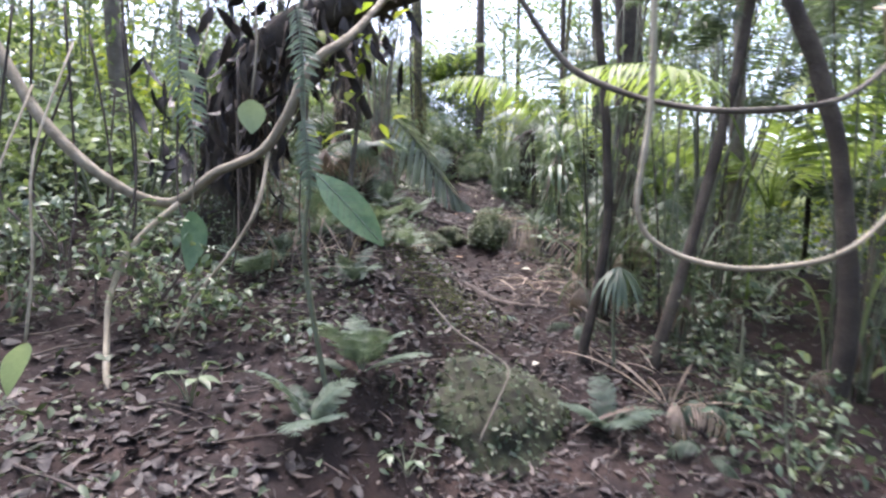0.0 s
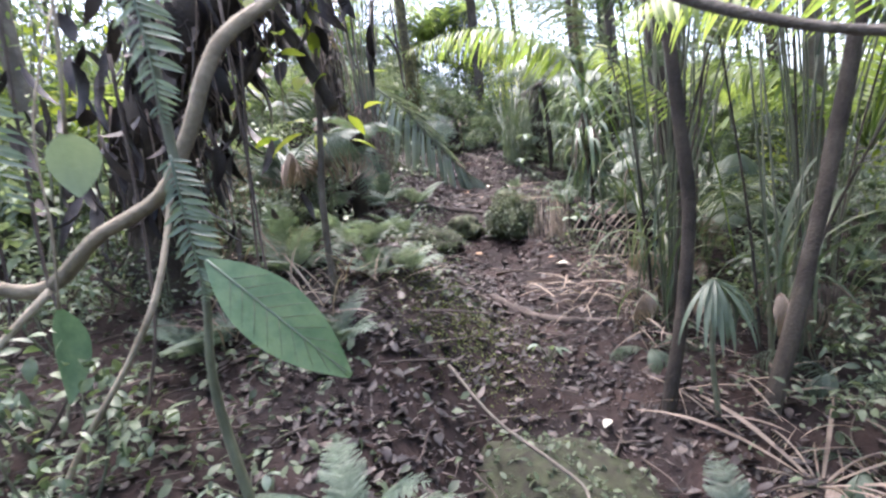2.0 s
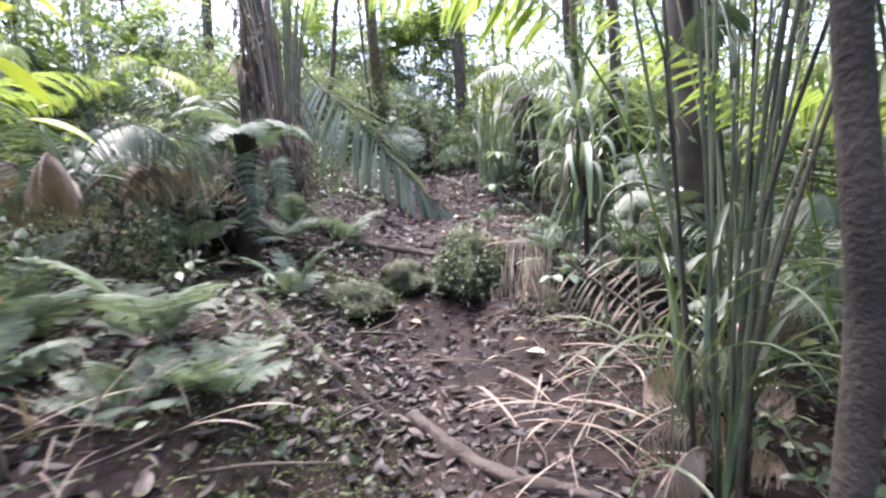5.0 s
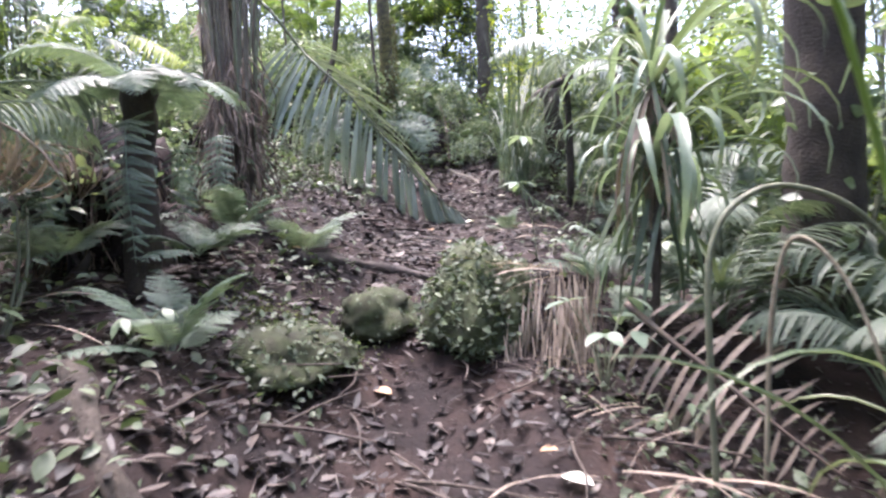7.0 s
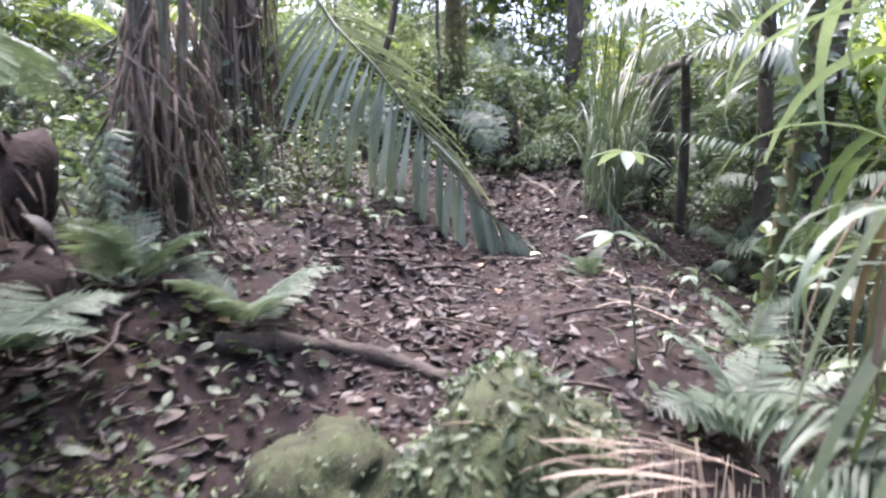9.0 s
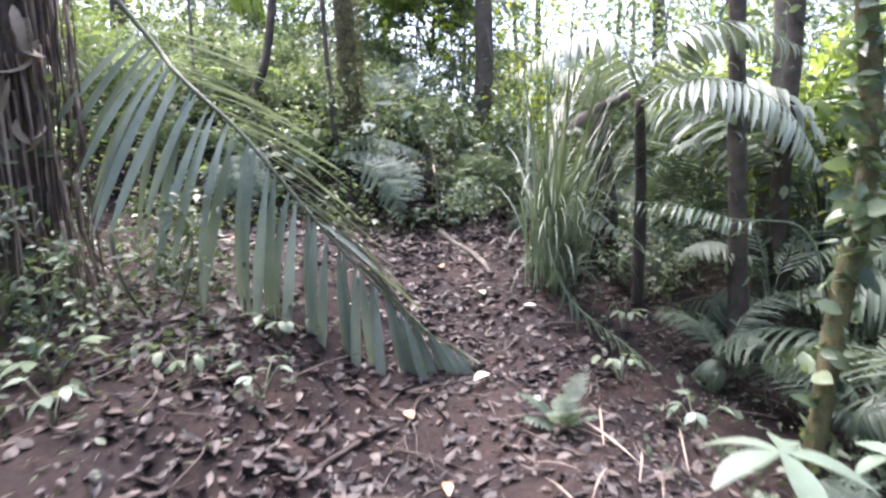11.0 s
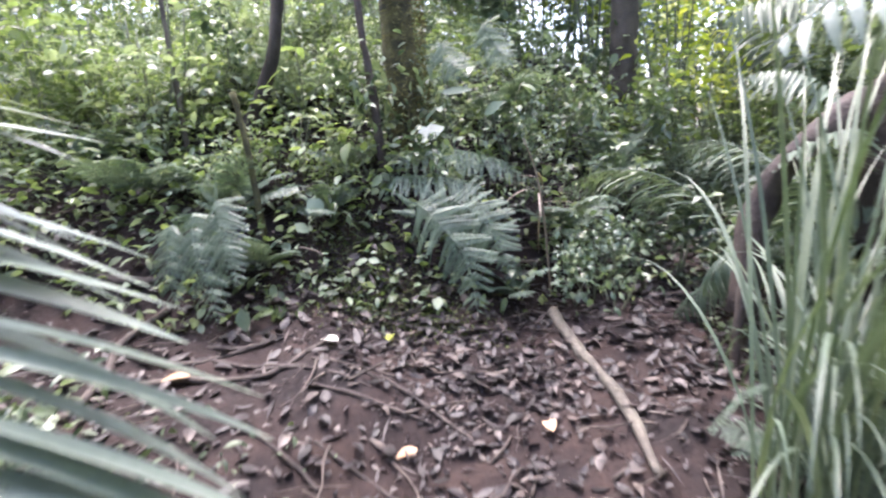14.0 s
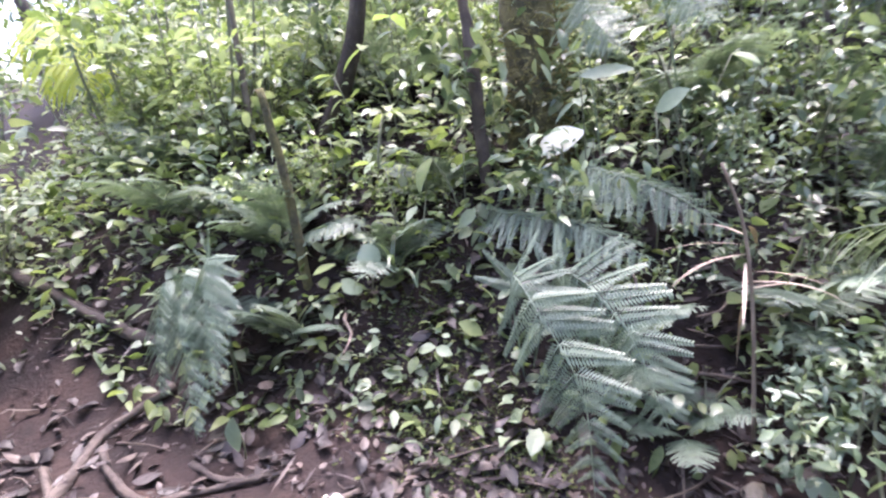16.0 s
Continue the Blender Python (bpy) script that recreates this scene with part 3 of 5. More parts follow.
# ---- lianas ----
liana("thick pale liana sagging between trees", [(-2.9, 3.4, 3.3), (-2.51, 3.4, 2.63), (-2.26, 3.4, 2.26), (-1.9, 3.4, 1.95), (-1.49, 3.4, 1.8), (-1.2, 3.4, 1.99), (-.91, 3.4, 2.12), (-.76, 3.4, 2.33), (-.62, 3.5, 2.68), (-.44, 3.8, 2.96), (-.3, 4.5, 3.5)], .035, seed=1)
liana("pale hanging root reaching the forest floor", [(-1.42, 3.38, 1.8), (-1.58, 3.2, 1.58), (-1.6, 3.0, 1.32), (-1.5, 2.8, 1.1), (-1.36, 2.6, .9), (-1.2, 2.45, .7), (-1.1, 2.35, zed(-1.1, 2.35) - .05)], .018, seed=2)
liana("thin hanging root below the liana", [(-.86, 3.4, 2.12), (-.85, 3.2, 1.8), (-.95, 3.1, 1.55), (-1.16, 3.05, 1.25), (-1.3, 3.0, zed(-1.3, 3.0) - .05)], .013, seed=3)
liana("pale looping liana hanging beside the trail", [(.93, 1.95, 3.6), (.97, 1.95, 2.46), (.97, 1.95, 2.09), (.94, 1.95, 1.77), (1.04, 1.95, 1.64), (1.27, 1.95, 1.58), (1.49, 1.95, 1.6), (1.63, 1.95, 1.65), (1.74, 1.95, 1.75), (1.95, 1.95, 2.0), (2.4, 2.4, 2.5), (2.55, 3.2, 2.9)], .0105, seed=4)
liana("grey liana stretched across between saplings", [(.55, 2.9, 2.95), (.82, 2.9, 2.55), (1.06, 2.8, 2.37), (1.34, 2.7, 2.27), (1.6, 2.6, 2.23), (2.0, 2.6, 2.28), (2.6, 3.1, 2.6)], .016, M_GREY, 5)
liana("thin vine lying over the moss mound", [(.1, 3.9, 1.15), (.3, 3.6, 1.0), (.5, 3.35, .93), (.62, 3.2, .86), (.55, 3.0, .74), (.45, 2.8, .6)], .008, M_GREY, 6)
for i in range(14):
    x, y = rng.uniform(-2.4, -.6), rng.uniform(3.2, 4.5)
    liana("thin dry root hanging from the leaning tree", [(x, y, rng.uniform(2.4, 3.2)), (x + rng.normal(0, .08), y, 1.9), (x + rng.normal(0, .15), y - .1, 1.5), (x + rng.normal(0, .2), y - .2, zed(x, y - .2) - .05)], .008, M_ROOT, 30 + i)

# ---- roots and logs on the ground ----
def ground_root(label, xy, r, lift=.01, name="tree_root", bark=None, seed=0):
    return solid(name, tube([(x, y, zed(x, y) + lift) for x, y in xy], r, r * .6, 8, 8 * len(xy), .25, seed), bark or M_ROOT, label, "root" if name == "tree_root" else "log")


ground_root("gnarled root ledge along the foot of the bank", [(-3.5, 12.0), (-2.9, 12.0), (-2.4, 12.05), (-1.95, 12.12), (-1.8, 12.4)], .036, .05, seed=1, bark=M_ROOT)
ground_root("dark root crossing the trail", [(-1.75, 11.3), (-1.83, 11.6), (-1.95, 11.8), (-1.85, 12.05)], .026, .015, seed=2)
ground_root("brown root crossing the trail", [(-2.0, 11.6), (-1.7, 11.55), (-1.39, 11.6), (-1.16, 11.64), (-.99, 11.72), (-.93, 11.95), (-.85, 12.1)], .017, .012, seed=3)
ground_root("brown root crossing the trail", [(-1.85, 11.75), (-1.72, 11.72), (-1.46, 11.71), (-1.35, 11.83), (-1.19, 11.98)], .016, .012, seed=4)
ground_root("thin brown root on the trail", [(-1.5, 11.9), (-1.3, 11.92), (-1.1, 12.05)], .014, .012, seed=5)
for i in range(9):
    g = np.random.default_rng(40 + i)
    x, y, q = g.uniform(-1.9, -.5), g.uniform(11.35, 12.05), g.uniform(-.5, .5)
    ground_root("thin brown root on the trail", [(x, y), (x + .18, y + .1 * q), (x + .36, y + .22 * q), (x + .5 + .1 * q, y + .3 * q)], g.uniform(.007, .013), .008, seed=40 + i)
ground_root("grey fallen log beside the trail", [(.12, 12.83), (.3, 12.45), (.48, 12.1), (.6, 11.7)], .035, .02, "fallen_log", M_GREY, 6)
ground_root("thin brown stick on the trail", [(-.15, 9.45), (-.03, 9.74), (.08, 10.0)], .013, .012, "fallen_log", M_ROOT, 7)
ground_root("dark buried log across the slope", [(-.45, 7.9), (-.1, 8.3), (.35, 8.35)], .05, .0, "fallen_log", M_ROOT, 8)
ground_root("dark buried log across the slope", [(.35, 5.9), (.7, 5.6), (1.2, 5.3)], .05, .0, "fallen_log", M_ROOT, 9)
ground_root("dark damp log in the leaf litter", [(-.6, 6.3), (-.2, 5.9), (.3, 5.75)], .05, .0, "fallen_log", M_BARK, 10)

# ---- mossy stones and mounds ----
def mound(label, x, y, r, seed, creeper=0, leaf=.03, lift=0.0, skin=None, bumpy=.16, square=1.0):
    t = thing("mossy_boulder", label, "boulder", Matrix.Translation((x, y, zed(x, y) + lift)))
    v, f = rock(r, .6, seed, 4, bumpy)
    v = np.sign(v) * np.abs(v / np.array(r)) ** square * np.array(r)
    part("stone", (v, f), skin or M_MOSS, t)
    if creeper:
        g = np.random.default_rng(seed)
        up = v[v[:, 2] > -.55 * r[2]]
        rows = [(*(p * 1.02 + g.normal(0, .012, 3)), leaf * g.uniform(.6, 1.5), .9) for p in up[g.integers(0, len(up), creeper)]]
        part("creeper", scattered(SPROUT, rows, seed), M_CREEPER, t, "small green creeper leaves")
    return t


mound("mound covered with moss and small ferns", .42, 3.55, (.56, .6, .36), 1, 2600, .035, -.14)
mound("round mossy boulder on the trail", .12, 7.66, (.22, .26, .17), 12, 400, .022, .02, bumpy=.2, square=.9)
mound("boulder overgrown with green creeper", .68, 7.72, (.27, .5, .36), 3, 3000, .036, -.02, bumpy=.16, square=.9)
mound("low mossy hump beside the trail", -.22, 7.08, (.3, .34, .15), 4, 1300, .03, -.03, bumpy=.16)

# ---- the straw of dead palm leaflets beside the boulder ----
STRAW = [mesh("straw", strap(1, .036, 7, .25, .9, .4), M_DRY), mesh("straw", strap(1, .026, 7, .1, .6, .4), M_DRY), mesh("straw", blade(1, .02, 6, .5, .4), M_DRY)]
heap = thing("straw_heap", "curtain of pale dry palm leaflets hanging down the slope", "dead leaves", Matrix.Translation((1.0, 7.55, zed(1.0, 7.55))))
for i in range(280):
    x, u = rng.uniform(-.16, .34), rng.random()
    ground = zed(1.0 + x, 7.55 - .5 * u) - zed(1.0, 7.55)
    top_z = 1.74 - zed(1.0, 7.55) - .55 * u
    d = Vector((rng.normal(-.06, .1), -.42 + rng.normal(0, .06), -.85))
    part("straw", STRAW[i % 3], None, heap, "", Matrix.Translation((x - .1 * u, .06 - .42 * u + rng.normal(0, .03), max(ground + .05, top_z) + rng.uniform(-.03, .03))) @ facing(d, (rng.normal(0, .3), -.8, .4)) @ Matrix.Scale(rng.uniform(.2, .42), 4))
for i in range(26):
    part("straw", STRAW[i % 3], None, heap, "", pose(rng.uniform(-.2, .25), rng.uniform(-.1, .15), 1.73 - zed(1.0, 7.55) + rng.uniform(-.04, .03), rng.uniform(-8, 8), rng.uniform(-20, 20), rng.uniform(60, 120)) @ Matrix.Scale(rng.uniform(.25, .4), 4))
for x, y, n in ((1.3, 6.4, 40), (1.2, 5.8, 30), (1.55, 5.2, 30), (1.75, 4.3, 26), (-1.2, 6.6, 26), (1.0, 9.6, 14)):
    sp = thing("straw_heap", "scattered dry palm leaflets on the slope", "dead leaves", Matrix.Translation((x, y, zed(x, y))))
    for i in range(n):
        u, w = rng.normal(0, .22), rng.normal(0, .3)
        part("straw", STRAW[i % 3], None, sp, "", pose(u, w, zed(x + u, y + w) - zed(x, y) + rng.uniform(.02, .1), rng.uniform(-8, 14), rng.uniform(-20, 20), rng.uniform(0, 360)) @ Matrix.Scale(rng.uniform(.25, .55), 4))

# ---- the broken palm frond hanging over the trail ----
LEAFLET = [mesh("leaflet", blade(1, .062, 8, .35, .35, .45, .1), M_HERO), mesh("leaflet", blade(1, .058, 8, .5, .4, .4, -.15), M_HERO), mesh("leaflet", blade(1, .06, 8, .25, .3, .5, .25), M_HERO)]
fallen = thing("broken_palm_frond", "large grey-green palm frond, broken and hanging over the trail", "palm frond", Matrix.Translation((-1.23, 10.35, 3.75)))
spine = smooth_line([(-.25, -.1, .35), (0, 0, 0), (.18, -.08, -.2), (.5, -.1, -.5), (.82, -.02, -.93), (1.1, .1, -1.3), (1.36, .2, -1.6), (1.63, .32, -1.8)], 73)
part("rachis", tube(spine[::6], .016, .004, 7, n=37), M_STEM, fallen, "pale green midrib")
part("petiole", tube([(-.25, -.1, .35), (-.5, .0, .55), (-.9, .2, .6), (-1.3, .4, .3)], .018, .022, 7, 14), M_STEM, fallen)
for i in range(42):
    s = 8 + i * 1.52
    j = int(s)
    p = spine[j]
    w = Vector(spine[min(72, j + 1)] - spine[j - 1]).normalized()
    u = i / 41
    for side in (-1, 1):
        # leaflets on the lower side hang; on the upper side they arch over toward the trail
        out = Vector((-.8 + .66 * u, -.25, -.8)) if side < 0 else Vector((.5, .45, .05 - .65 * u))
        d = (out.normalized() * (1.0 - .35 * u) + w * (.1 + .75 * u) + Vector(rng.normal(0, .06, 3))).normalized()
        up = (Vector((-.1, -.85, .5)) if side < 0 else Vector((-.2, -.35, 1))) + Vector(rng.normal(0, .1, 3))
        xax = d.cross(up).normalized()
        rot = Matrix((xax, d, xax.cross(d))).transposed().to_4x4()
        ln = (.68 + .62 * math.sin(math.pi * (.12 + .7 * u))) * (1 - .32 * u) * rng.uniform(.92, 1.06) * (.72 if side > 0 else .92)
        part("leaflet", LEAFLET[(i + side) % 3], None, fallen, "", Matrix.Translation(p) @ rot @ Matrix.Diagonal((ln ** .3, ln, ln, 1)))

# ---- leaves that follow a given rib ----
def ribbed(pts, pairs, leaflet, width, up=(0, 0, 1), sweep=.6, hang=.35, droop=.6, bare=.08, lobes=0, seed=0, r=.008, taper=.8):
    """A pinnate leaf on a rib through pts: rib and leaflets joined."""
    g = np.random.default_rng(seed)
    line = smooth_line(pts, 61)
    bits = [tube(line[::6], r, r * .3, 5, n=31)]
    for i in range(pairs):
        u = (i + .5) / pairs
        j = min(59, int((bare + (1 - bare) * u) * 60))
        w = Vector(line[j + 1] - line[j]).normalized()
        side = w.cross(Vector(up)).normalized()
        ln = leaflet * math.sin(math.pi * (.2 + (.15 + taper * .8) * u)) ** .7
        for s in (-1, 1):
            if g.random() < .04:
                continue
            d = (side * s + w * (sweep * (.7 + .9 * u)) - Vector((0, 0, hang)) + Vector(g.normal(0, .07, 3))).normalized()
            n = side.cross(w).normalized() * .8 + Vector((0, 0, .4)) + Vector(g.normal(0, .12, 3))
            x = d.cross(n).normalized()
            if lobes:
                bits.append(moved(PINNA, Matrix.Translation(line[j]) @ Matrix((x, d, x.cross(d))).transposed().to_4x4() @ Matrix.Scale(ln, 4)))
                continue
            b = blade(ln * g.uniform(.9, 1.08), width * (.55 + .5 * ln / leaflet), 9 if lobes else 6, droop * g.uniform(.6, 1.4), .3, .28 if lobes else .42, g.uniform(-.25, .25), lobes)
            bits.append(moved(b, Matrix.Translation(line[j]) @ Matrix((x, d, x.cross(d))).transposed().to_4x4()))
    return joined(bits)


UNIT = {}


def unit_leaflet(material, ratio, lobes):
    """Leaflet meshes 1 long, shared by all fronds of a material."""
    key = (material.name, round(ratio, 2), bool(lobes))
    if key not in UNIT:
        UNIT[key] = [mesh("pinna", PINNA, material)] if lobes else [mesh("leaflet", blade(1, ratio, 6, d, .3, .42, t), material) for d, t in ((.4, .15), (.7, -.15), (1.0, .2))]
    return UNIT[key]


def lone_frond(name, label, category, pts, material, pairs, leaflet, width, up=(0, 0, 1), sweep=.6, hang=.35, droop=.6, bare=.08, lobes=0, seed=0, r=.008):
    """A single pinnate leaf on a rib through pts, with every leaflet a part."""
    base = Vector(pts[0])
    t = thing(name, label, category, Matrix.Translation(base))
    g = np.random.default_rng(seed)
    line = smooth_line([tuple(Vector(p) - base) for p in pts], 61)
    part("rachis", tube(line[::6], r, r * .3, 5, n=31), material, t)
    leaf = unit_leaflet(material, width / leaflet, lobes)
    for i in range(pairs):
        u = (i + .5) / pairs
        j = min(59, int((bare + (1 - bare) * u) * 60))
        w = Vector(line[j + 1] - line[j]).normalized()
        side = w.cross(Vector(up)).normalized()
        ln = leaflet * math.sin(math.pi * (.2 + .79 * u)) ** .7
        for s in (-1, 1):
            if g.random() < .04:
                continue
            d = side * s + w * (sweep * (.7 + .9 * u)) - Vector((0, 0, hang)) + Vector(g.normal(0, .07, 3))
            n = side.cross(w).normalized() * .8 + Vector((0, 0, .4)) + Vector(g.normal(0, .12, 3))
            part("pinna" if lobes else "leaflet", leaf[int(g.integers(len(leaf)))], None, t, "", Matrix.Translation(line[j]) @ facing(d, n) @ Matrix.Scale(ln * g.uniform(.92, 1.08), 4))
    return t


def rosette(name, label, category, m, meshes, n, low, high, part_name="frond", seed=0, group="", sizes=(.75, 1.15), lift=0.0):
    """A plant of n leaves round one crown."""
    g = np.random.default_rng(seed)
    t = thing(name, label, category, m, group)
    for i in range(n):
        part(part_name, meshes[i % len(meshes)], None, t, "", pose(0, 0, lift, 0, 0, 360 * i / n + g.uniform(-25, 25)) @ pose(0, 0, 0, g.uniform(low, high), g.uniform(-14, 14), 0) @ Matrix.Scale(g.uniform(*sizes), 4))
    return t


FERN = [mesh("fern_frond", lacy(.62, 19, .17, .95, 1.2, seed=1), M_FERN), mesh("fern_frond", lacy(.58, 18, .16, .7, .9, seed=2), M_FERN), mesh("fern_frond", lacy(.66, 20, .15, 1.15, 1.4, seed=3), M_FERN)]
PALM = [mesh("palm_frond", frond(1.5, 26, .46, .034, 1.15, 1.7, .22, .8, .6, .25, 4), M_FROND), mesh("palm_frond", frond(1.4, 24, .42, .036, .95, 1.5, .22, .8, .9, .4, 5), M_FROND), mesh("palm_frond", frond(1.6, 28, .4, .03, 1.3, 2.0, .25, .8, .7, .35, 6), M_FROND)]
# palm fronds again, brightened by leaf colour as if the sun struck them
PALM_LIT_TONE = [mesh("palm_frond", frond(1.5, 26, .42, .036, 1.1, 1.8, .2, .8, .6, .3, 7), M_BRIGHT), mesh("palm_frond", frond(1.3, 22, .38, .036, .9, 1.5, .2, .8, .8, .4, 8), M_BRIGHT)]
STRAPS = [mesh("strap_leaf", strap(1.1, .055, 11, 1.35, 1.7), M_GRASS), mesh("strap_leaf", strap(1.2, .05, 11, 1.45, 2.7), M_GRASS), mesh("strap_leaf", strap(1.0, .06, 11, 1.2, 2.9), M_GRASS)]
REEDS = [mesh("grass_blade", strap(1.5, .012, 10, 1.5, .5), M_FROND), mesh("grass_blade", strap(1.6, .012, 10, 1.46, .9), M_GRASS), mesh("grass_blade", strap(1.2, .015, 10, 1.4, 1.6), M_FROND)]
DROOP = [mesh("palm_frond", frond(1.1, 24, .34, .022, .5, 2.2, .15, .6, .8, .5, 9), M_FROND), mesh("palm_frond", frond(1.0, 22, .3, .022, .8, 2.6, .15, .6, .8, .5, 10), M_FROND)]
DEADFROND = [mesh("dead_frond", frond(.9, 18, .3, .022, .3, 2.4, .1, .5, 1.2, .7, 12), M_DRY), mesh("dead_frond", frond(.8, 16, .28, .02, .6, 3.0, .1, .4, 1.3, .7, 13), M_DRY)]

# ---- the tree fern beside the trail ----
tfern = thing("tree_fern", "tree fern with silvery green fronds on a dark shaggy stem", "tree fern", Matrix.Translation((-.98, 7.22, zed(-.98, 7.22) - .05)))
top = 2.64 - tfern.matrix_world.translation.z
part("trunk", tube([(0, 0, 0), (.02, 0, .5), (.08, -.02, 1.0), (.12, -.02, top)], .085, .06, 10, 22, .25, 4), M_BARK, tfern)
TFROND = [mesh("fern_frond", lacy(1.0, 24, .25, .7, 1.9, .12, seed=21, thick=.008), M_FERN), mesh("fern_frond", lacy(.9, 22, .24, .5, 1.8, .12, seed=22, thick=.008), M_FERN)]
for i in range(10):
    part("frond", TFROND[i % 2], None, tfern, "", pose(.12, -.02, top, 0, 0, i * 33 + rng.uniform(-10, 10)) @ pose(0, 0, 0, rng.uniform(-12, 14), rng.uniform(-12, 12), 0) @ Matrix.Scale(rng.uniform(.5, .75), 4))
for x, y, z, k in ((-.84, 7.0, 2.5, 1.0), (-1.12, 6.85, 2.45, .9), (-.95, 8.0, 2.55, .8), (-1.3, 6.7, 2.4, 1.0), (-.72, 7.2, 2.4, .7)):
    lone_frond("hanging_fern", "drooping green fern frond hanging over dark roots", "fern", [(x, y + .12, z - .06), (x, y, z), (x + .02, y - .06, z - .22 * k), (x + .03, y - .07, z - .42 * k), (x + .02, y - .05, z - .64 * k)], M_FERN, 17, .14 * k, .03, (0, -1, .3), .25, .12, .4, .12, .5, int(90 * k + 10 * y), .004)
# a dark hummock of roots and soil behind the tree fern
hum = thing("root_hummock", "dark hummock of soil and dead roots behind the tree fern", "hummock", Matrix.Translation((-1.45, 7.75, zed(-1.45, 7.75))))
v, f = rock((.45, .4, .5), .5, 31, 4, .45)
part("soil", (v, f), M_SOIL, hum, "dark crumbling soil")
up = v[(v[:, 2] > -.1) & (v[:, 1] < .25)]
g = np.random.default_rng(31)
strands, dead = [], []
for p in up[g.integers(0, len(up), 420)]:
    dn = g.uniform(.15, .6)
    out = p / np.linalg.norm(p)
    strands.append(tube([p * .98, p + out * .04 + (g.normal(0, .03), 0, -dn * .5), p + out * .1 + (g.normal(0, .07), -.03, -dn)], .007, .003, 4, 5))
for p in up[g.integers(0, len(up), 320)]:
    dead.append(moved(blade(g.uniform(.08, .24), g.uniform(.025, .07), 5, g.uniform(.3, 1.2), .4), Matrix.Translation(p * 1.03) @ Euler((g.uniform(-2.0, -.4), g.uniform(-.5, .5), g.uniform(0, 6.3))).to_matrix().to_4x4()))
part("root_coat", joined(strands), M_THATCH, hum, "hanging dry brown roots")
part("dead_leaves", joined(dead), M_LITTER, hum, "brown dead leaves caught in the roots")
for i, (x, y) in enumerate(((-1.45, 6.5), (-1.75, 6.9), (-1.3, 5.9), (-2.1, 6.2))):
    rosette("palm_clump", "young palm with drooping half-dry leaves", "palm", at(x, y, 40 * i, 1.0), [DEADFROND[0], DROOP[0], DROOP[1]], 9, 15, 55, "frond", 70 + i, "half-dry palms by the tree fern", (.8, 1.2), .5)

for x, y in ((-.8, 4.4), (-1.05, 4.1), (-.5, 4.7), (-1.2, 5.0)):
    sp = thing("straw_heap", "tangle of dry brown stalks and leaves", "dead leaves", Matrix.Translation((x, y, zed(x, y))))
    for i in range(34):
        part("straw", STRAW[i % 3], None, sp, "", pose(rng.normal(0, .18), rng.normal(0, .18), rng.uniform(.0, .12), rng.uniform(0, 60), rng.uniform(-20, 20), rng.uniform(0, 360)) @ Matrix.Scale(rng.uniform(.18, .45), 4))

# ---- yellow-leaved shrub by the leaning tree ----
ys = thing("shrub", "slender shrub with large yellow-green leaves", "shrub", Matrix.Translation((-.62, 4.6, zed(-.62, 4.6) - .05)))
h = -ys.matrix_world.translation.z
part("stem", tube([(0, 0, 0), (.0, 0, 1.98 + h), (.04, 0, 2.35 + h), (.08, 0, 2.7 + h), (.1, .05, 3.2 + h)], .026, .012, 7, 25, .15, 5), M_GREY, ys)
yl = []
for i in range(34):
    z = rng.uniform(2.3, 3.3)
    yl.append(moved(blade(rng.uniform(.12, .22), rng.uniform(.05, .09), 6, rng.uniform(.3, .9), .25, .45), Matrix.Translation((.08 + rng.normal(0, .2), rng.normal(0, .2), z + h)) @ Euler((rng.uniform(-.5, .4), rng.uniform(-.4, .4), rng.uniform(0, 6.3))).to_matrix().to_4x4()))
part("foliage", joined(yl), M_YELLOW, ys, "yellow-green leaves")

# ---- climber with the big waxy leaf, and hanging leaves of the first stretch ----
cl = thing("climber", "climbing vine with one big waxy green leaf", "climber", Matrix.Translation((-.3, 2.7, zed(-.3, 2.7) - .03)))
b = cl.matrix_world.translation
part("stem", tube([(0, 0, 0), (-.12, 0, .7), (-.1, 0, 1.1), (-.14, .02, 1.6), (-.12, .05, 2.3), (-.05, .6, 2.9)], .014, .01, 6, 31, .2, 3), M_STEM, cl)
big = blade(.46, .165, 12, .35, .14, .48)
lie = Matrix.Translation(Vector((-.34, 2.62, 1.93)) - b) @ facing((.74, -.15, -.66), (.1, -.85, .5))
big_leaf = part("leaf", big, M_BIG, cl, "big waxy green leaf", lie)
part("midrib", tube(big[0][1::3] + (0, 0, .002), .0035, .0012, 5, -1), M_PALE, big_leaf, "pale midrib")
for i in range(2, 11):
    for s in (-1, 1):
        root = big[0][1 + 3 * i] + (0, 0, .001)
        edge = big[0][1 + 3 * min(12, i + 2) + s]
        part("vein", tube([root, root * .5 + edge * .5 + (0, 0, .002), root * .12 + edge * .88 + (0, 0, .0015)], .0012, .0006, 4, 4), M_STEM, big_leaf)
for x, z, k in ((-.45, 2.72, .75), (-.42, 2.2, .65)):
    lone_frond("hanging_fern", "narrow feathery frond hanging on the climber", "fern", [(x, 2.68, z), (x + .03 * k, 2.66, z - .2 * k), (x + .05 * k, 2.66, z - .42 * k), (x + .04 * k, 2.68, z - .6 * k)], M_FERN, 26, .12 * k, .016, (0, -1, 0), .25, .1, .3, .02, 0, 5, .004)
